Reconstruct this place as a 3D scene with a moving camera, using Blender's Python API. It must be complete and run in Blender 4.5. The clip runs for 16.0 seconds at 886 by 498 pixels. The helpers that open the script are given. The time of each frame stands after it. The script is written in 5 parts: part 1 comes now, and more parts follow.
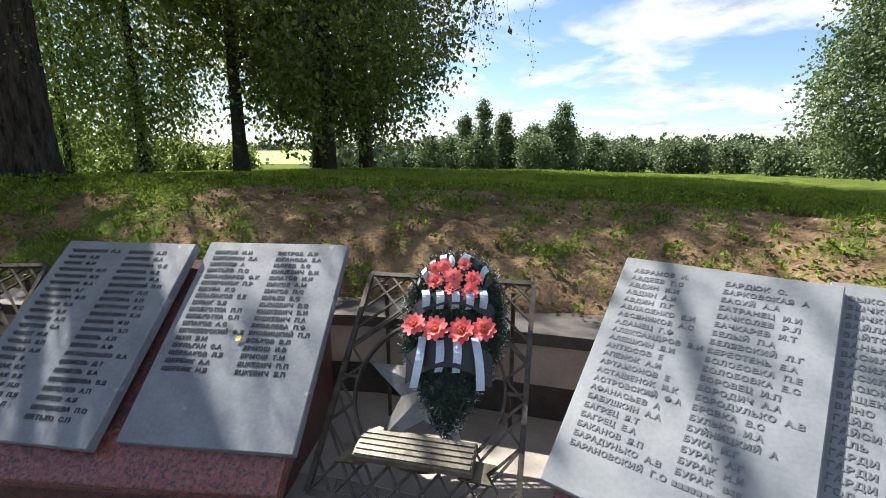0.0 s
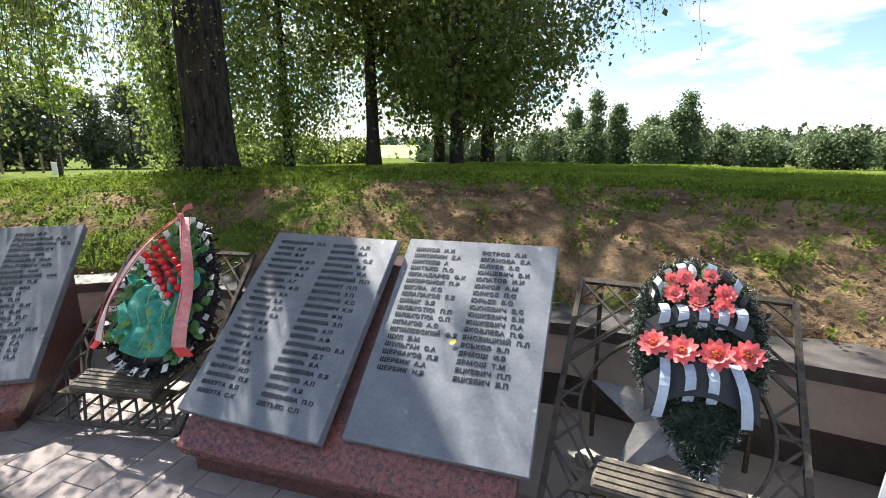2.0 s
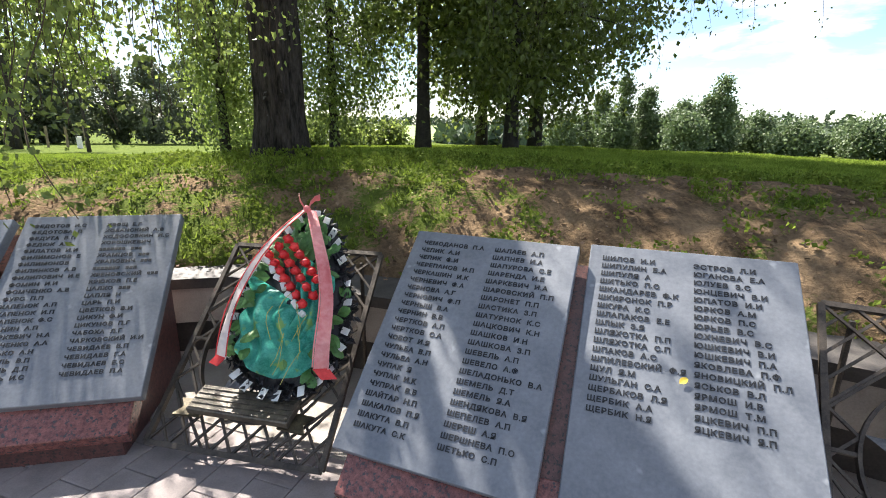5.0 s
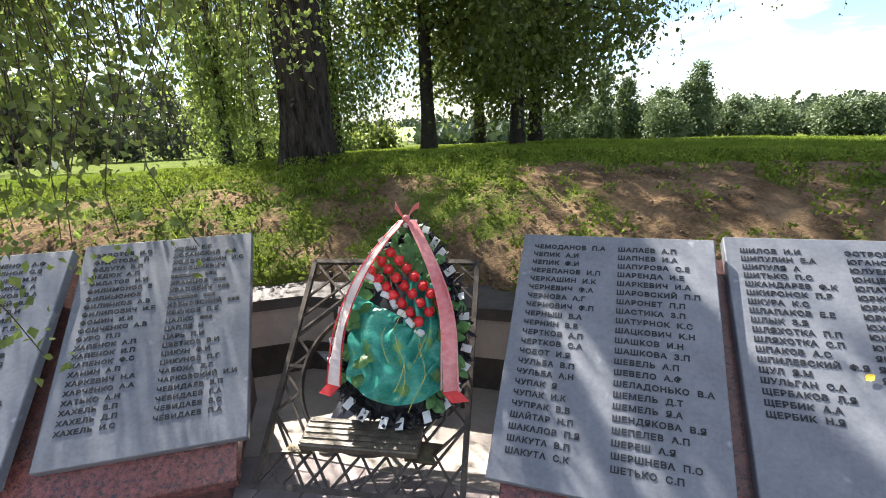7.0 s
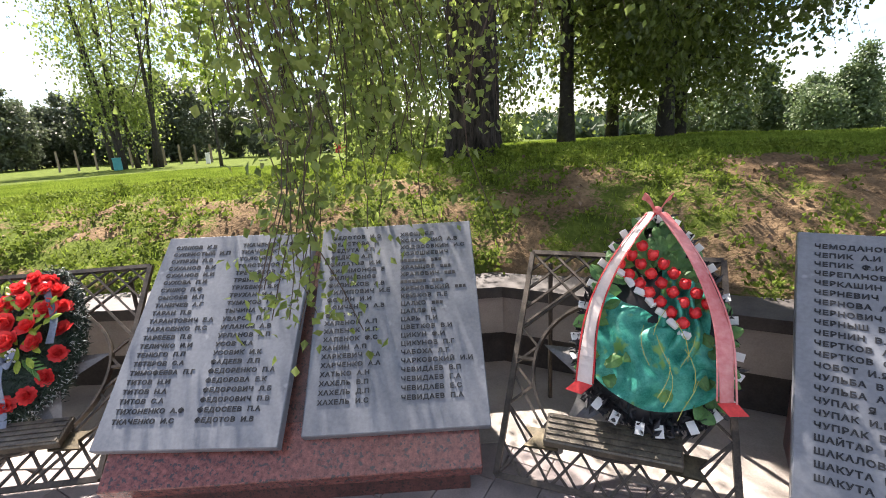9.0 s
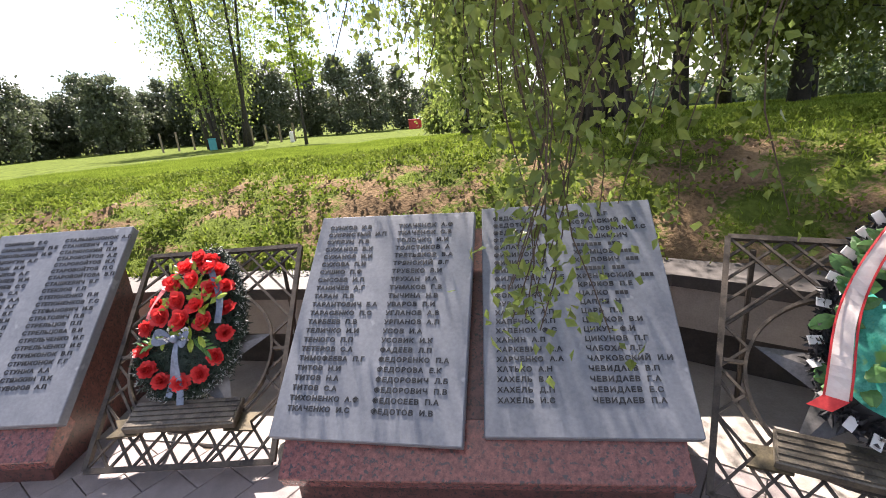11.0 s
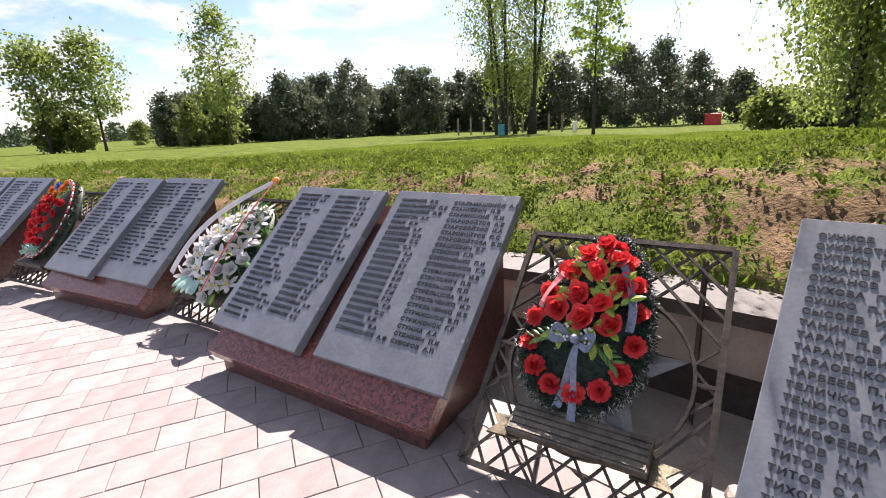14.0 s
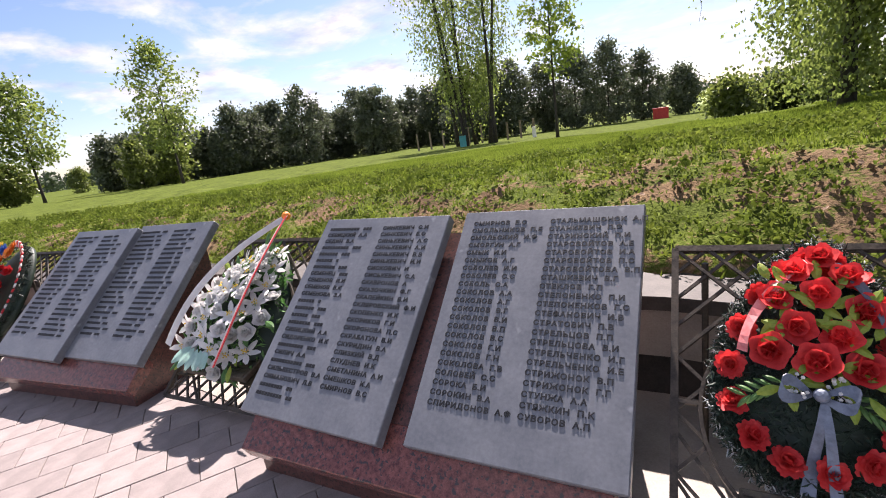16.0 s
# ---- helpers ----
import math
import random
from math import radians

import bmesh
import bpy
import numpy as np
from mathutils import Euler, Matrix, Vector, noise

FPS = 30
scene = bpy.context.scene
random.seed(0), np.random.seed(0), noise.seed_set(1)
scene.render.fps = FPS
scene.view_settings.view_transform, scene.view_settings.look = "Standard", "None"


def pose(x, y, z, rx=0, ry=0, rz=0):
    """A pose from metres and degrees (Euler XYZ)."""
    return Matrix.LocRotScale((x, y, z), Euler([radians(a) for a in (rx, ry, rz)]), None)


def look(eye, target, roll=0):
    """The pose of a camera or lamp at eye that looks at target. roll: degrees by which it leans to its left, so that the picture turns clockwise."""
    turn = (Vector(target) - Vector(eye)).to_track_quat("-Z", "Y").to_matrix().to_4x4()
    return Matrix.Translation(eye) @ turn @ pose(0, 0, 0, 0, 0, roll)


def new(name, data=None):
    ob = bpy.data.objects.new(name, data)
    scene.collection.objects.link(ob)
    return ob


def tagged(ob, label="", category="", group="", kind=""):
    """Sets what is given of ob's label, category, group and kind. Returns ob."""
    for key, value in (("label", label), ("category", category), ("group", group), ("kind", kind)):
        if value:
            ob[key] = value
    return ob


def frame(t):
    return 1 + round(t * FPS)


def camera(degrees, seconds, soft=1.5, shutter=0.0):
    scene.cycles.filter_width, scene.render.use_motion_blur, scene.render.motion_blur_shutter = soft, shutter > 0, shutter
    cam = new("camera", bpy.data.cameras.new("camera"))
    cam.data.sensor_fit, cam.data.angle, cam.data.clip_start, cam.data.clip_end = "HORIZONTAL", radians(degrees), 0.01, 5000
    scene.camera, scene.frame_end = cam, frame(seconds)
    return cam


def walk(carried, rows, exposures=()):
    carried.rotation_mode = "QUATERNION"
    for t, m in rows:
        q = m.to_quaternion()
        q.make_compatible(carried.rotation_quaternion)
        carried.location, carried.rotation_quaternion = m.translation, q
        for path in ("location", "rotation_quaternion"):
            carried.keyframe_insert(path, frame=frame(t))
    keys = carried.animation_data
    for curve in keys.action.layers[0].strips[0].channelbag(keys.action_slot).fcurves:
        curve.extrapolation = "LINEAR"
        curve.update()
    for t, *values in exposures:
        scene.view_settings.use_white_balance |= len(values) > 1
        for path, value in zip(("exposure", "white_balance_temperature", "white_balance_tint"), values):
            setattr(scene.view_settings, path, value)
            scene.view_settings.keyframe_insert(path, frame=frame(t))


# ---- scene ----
cam = camera(86.5, 16.0, soft=1.0)
# seconds, x, y, z, then the turns about x, y, z
PATH = [
    (0.0, 0.000, -0.000, 1.597, 78.21, 0.22, 0.04),
    (0.5, -0.150, 0.048, 1.615, 78.25, 1.05, 5.49),
    (1.0, -0.349, 0.035, 1.625, 78.40, 1.78, 6.78),
    (1.5, -0.482, 0.045, 1.610, 78.22, 1.15, 8.66),
    (2.0, -0.610, 0.151, 1.597, 77.60, 0.49, 11.90),
    (2.5, -0.747, 0.271, 1.565, 77.87, 1.42, 14.21),
    (3.0, -0.877, 0.310, 1.575, 77.71, 0.52, 16.29),
    (3.5, -1.097, 0.294, 1.581, 77.45, 0.30, 15.81),
    (6.0, -1.760, 0.479, 1.625, 74.82, 0.98, 10.44),
    (6.5, -1.962, 0.410, 1.619, 75.16, 3.18, 8.46),
    (7.0, -2.119, 0.449, 1.611, 75.41, 2.52, 10.62),
    (7.5, -2.267, 0.503, 1.625, 75.42, 3.90, 15.62),
    (8.0, -2.437, 0.542, 1.604, 75.75, 1.49, 20.73),
    (8.5, -2.575, 0.442, 1.612, 75.92, 2.27, 23.18),
    (9.0, -2.765, 0.338, 1.601, 75.48, 3.15, 22.68),
    (11.5, -3.427, 0.315, 1.603, 73.08, 4.88, 32.97),
    (12.0, -3.558, 0.230, 1.561, 74.11, 4.10, 35.56),
    (12.5, -3.697, 0.206, 1.557, 74.03, 2.59, 41.34),
    (13.0, -3.880, 0.197, 1.544, 74.10, 3.52, 48.00),
    (13.5, -4.044, 0.228, 1.506, 74.53, 4.33, 55.71),
    (14.0, -4.254, 0.169, 1.506, 74.48, 3.03, 62.05),
    (14.5, -4.444, 0.046, 1.512, 75.01, 5.15, 63.18),
    (15.0, -4.618, -0.001, 1.508, 75.07, 6.36, 61.06),
    (15.5, -4.893, 0.017, 1.487, 75.61, 8.67, 58.10),
    (16.0, -5.067, -0.051, 1.501, 75.76, 8.04, 56.19),
]
walk(cam, [(t, pose(x, y, z, rx, ry, rz)) for t, x, y, z, rx, ry, rz in PATH], exposures=[(0.0, 1.65, 6300, 10), (1.5, 1.9, 6350, 11), (3.5, 2.05, 6350, 12), (7.0, 2.18, 6400, 14), (9.0, 2.2, 6550, 18), (12.5, 2.08, 6600, 22), (14.5, 1.62, 6500, 24), (16.0, 1.5, 6500, 25)])

# ---------------------------------------------------------------- light
SUN_AZ, SUN_EL = 134.0, 47.0
sun = new("sun", bpy.data.lights.new("sun", "SUN"))
sun.data.energy, sun.data.angle, sun.data.color = 5.0, radians(0.55), (1.0, 0.94, 0.84)
sun.matrix_world = look((0, 0, 40), Vector((0, 0, 40)) - Vector((math.cos(radians(SUN_AZ)) * math.cos(radians(SUN_EL)),
                                                               math.sin(radians(SUN_AZ)) * math.cos(radians(SUN_EL)), math.sin(radians(SUN_EL)))))


def node(nt, kind, **kw):
    n = nt.nodes.new(kind)
    for k, v in kw.items():
        n.inputs[k.replace("_", " ")].default_value = v
    return n


def build_world():
    w = bpy.data.worlds.new("sky")
    scene.world = w
    w.use_nodes = True
    nt = w.node_tree
    nt.nodes.clear()
    L = nt.links.new
    out = nt.nodes.new("ShaderNodeOutputWorld")
    sky = nt.nodes.new("ShaderNodeTexSky")
    sky.sky_type, sky.sun_disc = "NISHITA", False
    sky.sun_elevation, sky.sun_rotation = radians(SUN_EL), radians(90 - SUN_AZ)
    sky.air_density, sky.dust_density, sky.ozone_density = 1.0, 0.4, 3.0
    co = nt.nodes.new("ShaderNodeTexCoord")
    sep = nt.nodes.new("ShaderNodeSeparateXYZ")
    L(co.outputs["Generated"], sep.inputs[0])
    add = nt.nodes.new("ShaderNodeMath")
    add.operation, add.inputs[1].default_value = "ADD", 0.16
    L(sep.outputs[2], add.inputs[0])
    mx = nt.nodes.new("ShaderNodeMath")
    mx.operation, mx.inputs[1].default_value = "MAXIMUM", 0.05
    L(add.outputs[0], mx.inputs[0])
    dv = [nt.nodes.new("ShaderNodeMath") for _ in range(2)]
    cmb = nt.nodes.new("ShaderNodeCombineXYZ")
    for i in range(2):
        dv[i].operation = "DIVIDE"
        L(sep.outputs[i], dv[i].inputs[0])
        L(mx.outputs[0], dv[i].inputs[1])
        L(dv[i].outputs[0], cmb.inputs[i])
    nz = node(nt, "ShaderNodeTexNoise", Scale=1.35, Detail=9.0, Roughness=0.58, Distortion=0.35)
    L(cmb.outputs[0], nz.inputs["Vector"])
    ramp = nt.nodes.new("ShaderNodeValToRGB")
    ramp.color_ramp.elements[0].position, ramp.color_ramp.elements[1].position = 0.45, 0.62
    L(nz.outputs["Fac"], ramp.inputs[0])
    bg1, bg2 = node(nt, "ShaderNodeBackground", Strength=0.054), node(nt, "ShaderNodeBackground", Strength=0.46)
    # clouds: bright tops, greyer bellies
    nz2 = node(nt, "ShaderNodeTexNoise", Scale=2.6, Detail=6.0, Roughness=0.6)
    L(cmb.outputs[0], nz2.inputs["Vector"])
    rb = nt.nodes.new("ShaderNodeValToRGB")
    rb.color_ramp.elements[0].position, rb.color_ramp.elements[1].position = 0.32, 0.62
    rb.color_ramp.elements[0].color, rb.color_ramp.elements[1].color = (0.42, 0.47, 0.55, 1), (1.0, 1.0, 1.0, 1)
    L(nz2.outputs["Fac"], rb.inputs[0])
    L(rb.outputs[0], bg2.inputs[0])
    L(sky.outputs[0], bg1.inputs[0])
    mix = nt.nodes.new("ShaderNodeMixShader")
    L(ramp.outputs[0], mix.inputs[0])
    L(bg1.outputs[0], mix.inputs[1])
    L(bg2.outputs[0], mix.inputs[2])
    L(mix.outputs[0], out.inputs[0])


build_world()

# ---------------------------------------------------------------- materials


def mat(name, c1, c2, scale=8.0, rough=0.7, bump=0.2, fine=90.0, metal=0.0, c3=None, c3_scale=40.0, c3_at=0.6, island=0.0, obj=0.0,
        transl=0.0, stretch=None, rough2=None, spec=0.5, bump_dist=0.01, attr=None, attr_col=None):
    """Two-scale noise colour with bump; c3 adds a third tone in specks; island or obj vary brightness piece by piece."""
    m = bpy.data.materials.new(name)
    m.use_nodes = True
    nt = m.node_tree
    L = nt.links.new
    b = nt.nodes["Principled BSDF"]
    co = nt.nodes.new("ShaderNodeTexCoord")
    n1 = node(nt, "ShaderNodeTexNoise", Scale=scale, Detail=6.0, Roughness=0.62)
    n2 = node(nt, "ShaderNodeTexNoise", Scale=fine, Detail=4.0, Roughness=0.6)
    mp = nt.nodes.new("ShaderNodeMapping")
    mp.inputs["Scale"].default_value = stretch or (1, 1, 1)
    L(co.outputs["Object"], mp.inputs["Vector"])
    for n in (n1, n2):
        L(mp.outputs[0], n.inputs["Vector"])
    mixf = nt.nodes.new("ShaderNodeMath")
    mixf.operation, mixf.inputs[1].default_value = "MULTIPLY_ADD", 0.35
    L(n2.outputs["Fac"], mixf.inputs[0])
    sc = nt.nodes.new("ShaderNodeMath")
    sc.operation, sc.inputs[1].default_value = "MULTIPLY", 0.68
    L(n1.outputs["Fac"], sc.inputs[0])
    L(sc.outputs[0], mixf.inputs[2])
    ramp = nt.nodes.new("ShaderNodeValToRGB")
    ramp.color_ramp.elements[0].position, ramp.color_ramp.elements[1].position = 0.38, 0.66
    ramp.color_ramp.elements[0].color, ramp.color_ramp.elements[1].color = (*c1, 1), (*c2, 1)
    L(mixf.outputs[0], ramp.inputs[0])
    col = ramp.outputs[0]

    def blend(fac, a, c, mode="MIX"):
        k = nt.nodes.new("ShaderNodeMix")
        k.data_type, k.blend_type = "RGBA", mode
        L(fac, k.inputs[0]) if not isinstance(fac, float) else setattr(k.inputs[0], "default_value", fac)
        L(a, k.inputs[6])
        L(c, k.inputs[7]) if not isinstance(c, tuple) else setattr(k.inputs[7], "default_value", (*c, 1))
        return k.outputs[2]

    if c3:
        n3 = node(nt, "ShaderNodeTexNoise", Scale=c3_scale, Detail=3.0, Roughness=0.5)
        L(co.outputs["Object"], n3.inputs["Vector"])
        r3 = nt.nodes.new("ShaderNodeValToRGB")
        r3.color_ramp.elements[0].position, r3.color_ramp.elements[1].position = c3_at, c3_at + 0.06
        L(n3.outputs["Fac"], r3.inputs[0])
        col = blend(r3.outputs[0], col, tuple(c3))
    if attr:
        at = nt.nodes.new("ShaderNodeAttribute")
        at.attribute_name = attr
        na = nt.nodes.new("ShaderNodeMath")
        na.operation = "ADD"
        L(at.outputs["Fac"], na.inputs[0])
        nb = nt.nodes.new("ShaderNodeMath")
        nb.operation, nb.inputs[1].default_value = "MULTIPLY_ADD", 1.1
        nb.inputs[2].default_value = -0.55
        L(n2.outputs["Fac"], nb.inputs[0])
        L(nb.outputs[0], na.inputs[1])
        ra = nt.nodes.new("ShaderNodeValToRGB")
        ra.color_ramp.elements[0].position, ra.color_ramp.elements[1].position = 0.40, 0.58
        L(na.outputs[0], ra.inputs[0])
        r4 = nt.nodes.new("ShaderNodeValToRGB")
        r4.color_ramp.elements[0].position, r4.color_ramp.elements[1].position = 0.38, 0.66
        r4.color_ramp.elements[0].color, r4.color_ramp.elements[1].color = (*attr_col[0], 1), (*attr_col[1], 1)
        L(mixf.outputs[0], r4.inputs[0])
        col = blend(ra.outputs[0], col, r4.outputs[0])
    if island or obj:
        src = nt.nodes.new("ShaderNodeNewGeometry").outputs["Random Per Island"] if island else nt.nodes.new("ShaderNodeObjectInfo").outputs["Random"]
        v = nt.nodes.new("ShaderNodeMapRange")
        v.inputs["To Min"].default_value, v.inputs["To Max"].default_value = 1 - (island or obj), 1 + (island or obj)
        L(src, v.inputs["Value"])
        hs = nt.nodes.new("ShaderNodeHueSaturation")
        L(v.outputs[0], hs.inputs["Value"])
        L(col, hs.inputs["Color"])
        col = hs.outputs[0]
    L(col, b.inputs["Base Color"])
    b.inputs["Metallic"].default_value = metal
    b.inputs["Specular IOR Level"].default_value = spec
    if rough2 is None:
        b.inputs["Roughness"].default_value = rough
    else:
        rr = nt.nodes.new("ShaderNodeMapRange")
        rr.inputs["To Min"].default_value, rr.inputs["To Max"].default_value = rough, rough2
        L(n1.outputs["Fac"], rr.inputs["Value"])
        L(rr.outputs[0], b.inputs["Roughness"])
    if bump:
        bp = node(nt, "ShaderNodeBump", Strength=bump, Distance=bump_dist)
        L(mixf.outputs[0], bp.inputs["Height"])
        L(bp.outputs[0], b.inputs["Normal"])
    if transl:
        tr = nt.nodes.new("ShaderNodeBsdfTranslucent")
        L(col, tr.inputs[0])
        ms = nt.nodes.new("ShaderNodeMixShader")
        ms.inputs[0].default_value = transl
        L(b.outputs[0], ms.inputs[1])
        L(tr.outputs[0], ms.inputs[2])
        L(ms.outputs[0], nt.nodes["Material Output"].inputs[0])
    return m


M = dict(
    ground=mat("ground", (0.045, 0.064, 0.014), (0.12, 0.155, 0.03), 2.2, 0.95, 1.0, 35, bump_dist=0.06, attr="bare",
               attr_col=((0.06, 0.041, 0.025), (0.25, 0.172, 0.10)), spec=0.02),
    paver=mat("paver_concrete", (0.185, 0.160, 0.153), (0.29, 0.252, 0.240), 7, 0.85, 0.25, 160, obj=0.10, c3=(0.27, 0.235, 0.21), c3_scale=220, c3_at=0.62, spec=0.3),
    joint=mat("joint_sand", (0.10, 0.085, 0.065), (0.17, 0.145, 0.11), 20, 0.95, 0.3),
    concrete=mat("concrete", (0.26, 0.235, 0.205), (0.40, 0.36, 0.315), 4, 0.88, 0.3, 120),
    # colour of the dark coping, also used as painted shade below the kerb
    coping=mat("dark_coping_and_shade", (0.035, 0.03, 0.027), (0.08, 0.07, 0.06), 9, 0.7, 0.25),
    slab=mat("cast_slab", (0.115, 0.126, 0.145), (0.20, 0.213, 0.232), 5, 0.30, 0.10, 60, rough2=0.52, bump_dist=0.004, c3=(0.25, 0.265, 0.28), c3_scale=9, c3_at=0.66),
    # slab for the A pair, its grey lightened to suggest stronger sun
    slab_pale=mat("pale_sunlit_slab", (0.145, 0.157, 0.172), (0.215, 0.228, 0.242), 5, 0.5, 0.10, 60, rough2=0.68, bump_dist=0.004),
    letter=mat("cast_letter", (0.012, 0.013, 0.015), (0.03, 0.032, 0.035), 8, 0.55, 0.05, spec=0.3),
    letter_pale=mat("pale_letter", (0.075, 0.081, 0.088), (0.125, 0.131, 0.138), 8, 0.5, 0.05),
    granite=mat("red_granite", (0.085, 0.034, 0.031), (0.30, 0.112, 0.092), 45, 0.16, 0.04, 170, c3=(0.06, 0.05, 0.05), c3_scale=60, c3_at=0.57, rough2=0.30),
    # granite of the base and bed, darkened for the shade they lie in
    granite_base=mat("shaded_brown_granite", (0.06, 0.028, 0.025), (0.16, 0.07, 0.058), 30, 0.35, 0.06, 150, c3=(0.03, 0.026, 0.026), c3_scale=80, c3_at=0.57),
    iron=mat("worn_iron", (0.03, 0.026, 0.022), (0.11, 0.09, 0.07), 14, 0.45, 0.25, 120, metal=0.55, rough2=0.7),
    board=mat("cast_board", (0.05, 0.043, 0.036), (0.17, 0.145, 0.105), 16, 0.42, 0.3, 100, metal=0.35),
    scroll=mat("worn_brass", (0.055, 0.047, 0.033), (0.17, 0.14, 0.085), 18, 0.4, 0.2, 100, metal=0.6),
    star=mat("dull_metal_star", (0.10, 0.095, 0.09), (0.20, 0.19, 0.18), 8, 0.4, 0.08, metal=0.6),
    stone=mat("grey_stone", (0.22, 0.20, 0.17), (0.42, 0.38, 0.31), 12, 0.85, 0.4),
    bark=mat("birch_bark", (0.010, 0.009, 0.008), (0.075, 0.064, 0.055), 16, 0.95, 1.0, 55, c3=(0.20, 0.19, 0.18), c3_scale=9, c3_at=0.70, bump_dist=0.05, stretch=(1, 1, 0.25), spec=0.1),
    bark_dark=mat("dark_bark", (0.02, 0.017, 0.014), (0.06, 0.05, 0.04), 10, 0.95, 0.8, 50, bump_dist=0.03),
    twig=mat("twig", (0.035, 0.022, 0.014), (0.08, 0.055, 0.035), 30, 0.8, 0),
    birch_leaf=mat("birch_leaf", (0.12, 0.175, 0.035), (0.26, 0.32, 0.08), 3, 0.34, 0, 30, island=0.3, transl=0.5),
    leaf_dark=mat("dark_leaf", (0.085, 0.115, 0.024), (0.19, 0.235, 0.055), 2, 0.36, 0, 30, island=0.38, transl=0.52),
    leaf_alder=mat("alder_leaf", (0.065, 0.085, 0.048), (0.14, 0.165, 0.09), 0.6, 0.55, 0, 10, island=0.3, transl=0.3),
    leaf_grey=mat("willow_leaf", (0.075, 0.115, 0.045), (0.15, 0.20, 0.085), 1, 0.6, 0, 20, island=0.25, transl=0.3),
    leaf_light=mat("yellow_green_leaf", (0.13, 0.20, 0.03), (0.28, 0.36, 0.05), 2, 0.5, 0, 20, island=0.25, transl=0.45),
    leaf_far=mat("far_leaf", (0.035, 0.058, 0.026), (0.075, 0.11, 0.05), 0.3, 0.8, 0, 5, island=0.25, transl=0.15),
    grass=mat("grass", (0.11, 0.165, 0.02), (0.26, 0.335, 0.05), 1.2, 0.85, 0, 20, island=0.3, transl=0.35, spec=0.08),
    weed=mat("weed", (0.075, 0.118, 0.016), (0.20, 0.25, 0.04), 3, 0.85, 0, 20, island=0.3, transl=0.3, spec=0.08),
    clod=mat("earth_clod", (0.11, 0.07, 0.045), (0.26, 0.175, 0.11), 8, 0.95, 0.5, island=0.25),
    fir=mat("fir_needle", (0.012, 0.028, 0.018), (0.035, 0.065, 0.04), 6, 0.55, 0, 40, island=0.4),
    tip=mat("frosted_tip", (0.30, 0.33, 0.32), (0.50, 0.53, 0.52), 6, 0.6, 0, 40, island=0.2),
    red=mat("red_cloth", (0.60, 0.025, 0.03), (0.90, 0.085, 0.075), 12, 0.6, 0.05, 60, island=0.18, transl=0.22),
    coral=mat("coral_cloth", (0.74, 0.12, 0.13), (0.95, 0.32, 0.30), 12, 0.6, 0.05, 60, island=0.12, transl=0.25),
    crimson=mat("crimson_cloth", (0.50, 0.014, 0.02), (0.74, 0.05, 0.05), 12, 0.55, 0.05, 60, island=0.15, transl=0.15),
    white=mat("white_cloth", (0.68, 0.68, 0.66), (0.84, 0.84, 0.82), 12, 0.6, 0.05, 60, island=0.06, transl=0.25),
    orange=mat("orange_cloth", (0.75, 0.20, 0.02), (0.9, 0.32, 0.04), 12, 0.6, 0.05, island=0.1),
    blue=mat("blue_cloth", (0.04, 0.12, 0.42), (0.08, 0.2, 0.6), 12, 0.6, 0.05, island=0.1),
    yellow=mat("yellow_stamen", (0.75, 0.5, 0.04), (0.85, 0.65, 0.1), 20, 0.6, 0),
    black=mat("black_ribbon", (0.008, 0.008, 0.010), (0.02, 0.02, 0.024), 10, 0.5, 0),
    ribbon=mat("silver_blue_ribbon", (0.36, 0.44, 0.56), (0.58, 0.66, 0.76), 10, 0.3, 0.05, 60, transl=0.15),
    ribbon_dark=mat("slate_blue_ribbon", (0.07, 0.09, 0.13), (0.20, 0.24, 0.31), 8, 0.42, 0.05, 60),
    pink=mat("pink_ribbon", (0.72, 0.20, 0.20), (0.86, 0.42, 0.40), 5, 0.45, 0.05, 40, transl=0.3),
    ivory=mat("ivory_ribbon", (0.70, 0.60, 0.56), (0.84, 0.76, 0.72), 6, 0.45, 0.05, transl=0.3),
    teal=mat("teal_netting", (0.02, 0.28, 0.21), (0.13, 0.60, 0.46), 16, 0.4, 0.25, 120, transl=0.4, c3=(0.25, 0.48, 0.14), c3_scale=11, c3_at=0.60),
    gold=mat("gold_thread", (0.35, 0.36, 0.06), (0.55, 0.50, 0.12), 10, 0.4, 0),
    green=mat("green_cloth_leaf", (0.05, 0.15, 0.035), (0.13, 0.29, 0.08), 9, 0.45, 0.05, island=0.25, transl=0.25),
    lime=mat("lime_cloth_leaf", (0.22, 0.34, 0.03), (0.42, 0.52, 0.08), 9, 0.45, 0.05, island=0.2, transl=0.3),
    mint=mat("mint_cloth", (0.35, 0.58, 0.48), (0.5, 0.72, 0.62), 9, 0.45, 0.05, transl=0.3),
    field=mat("far_field", (0.16, 0.24, 0.05), (0.26, 0.34, 0.09), 0.05, 0.95, 0),
    redbin=mat("red_painted_steel", (0.42, 0.02, 0.02), (0.55, 0.04, 0.035), 4, 0.5, 0.05),
    bluebin=mat("turquoise_paint", (0.05, 0.30, 0.30), (0.1, 0.42, 0.40), 4, 0.5, 0.05),
    wood=mat("weathered_wood", (0.16, 0.12, 0.09), (0.30, 0.24, 0.18), 8, 0.85, 0.3),
)

# ---------------------------------------------------------------- helpers


def mesh_of(name, bm):
    me = bpy.data.meshes.new(name)
    bm.to_mesh(me)
    bm.free()
    return me


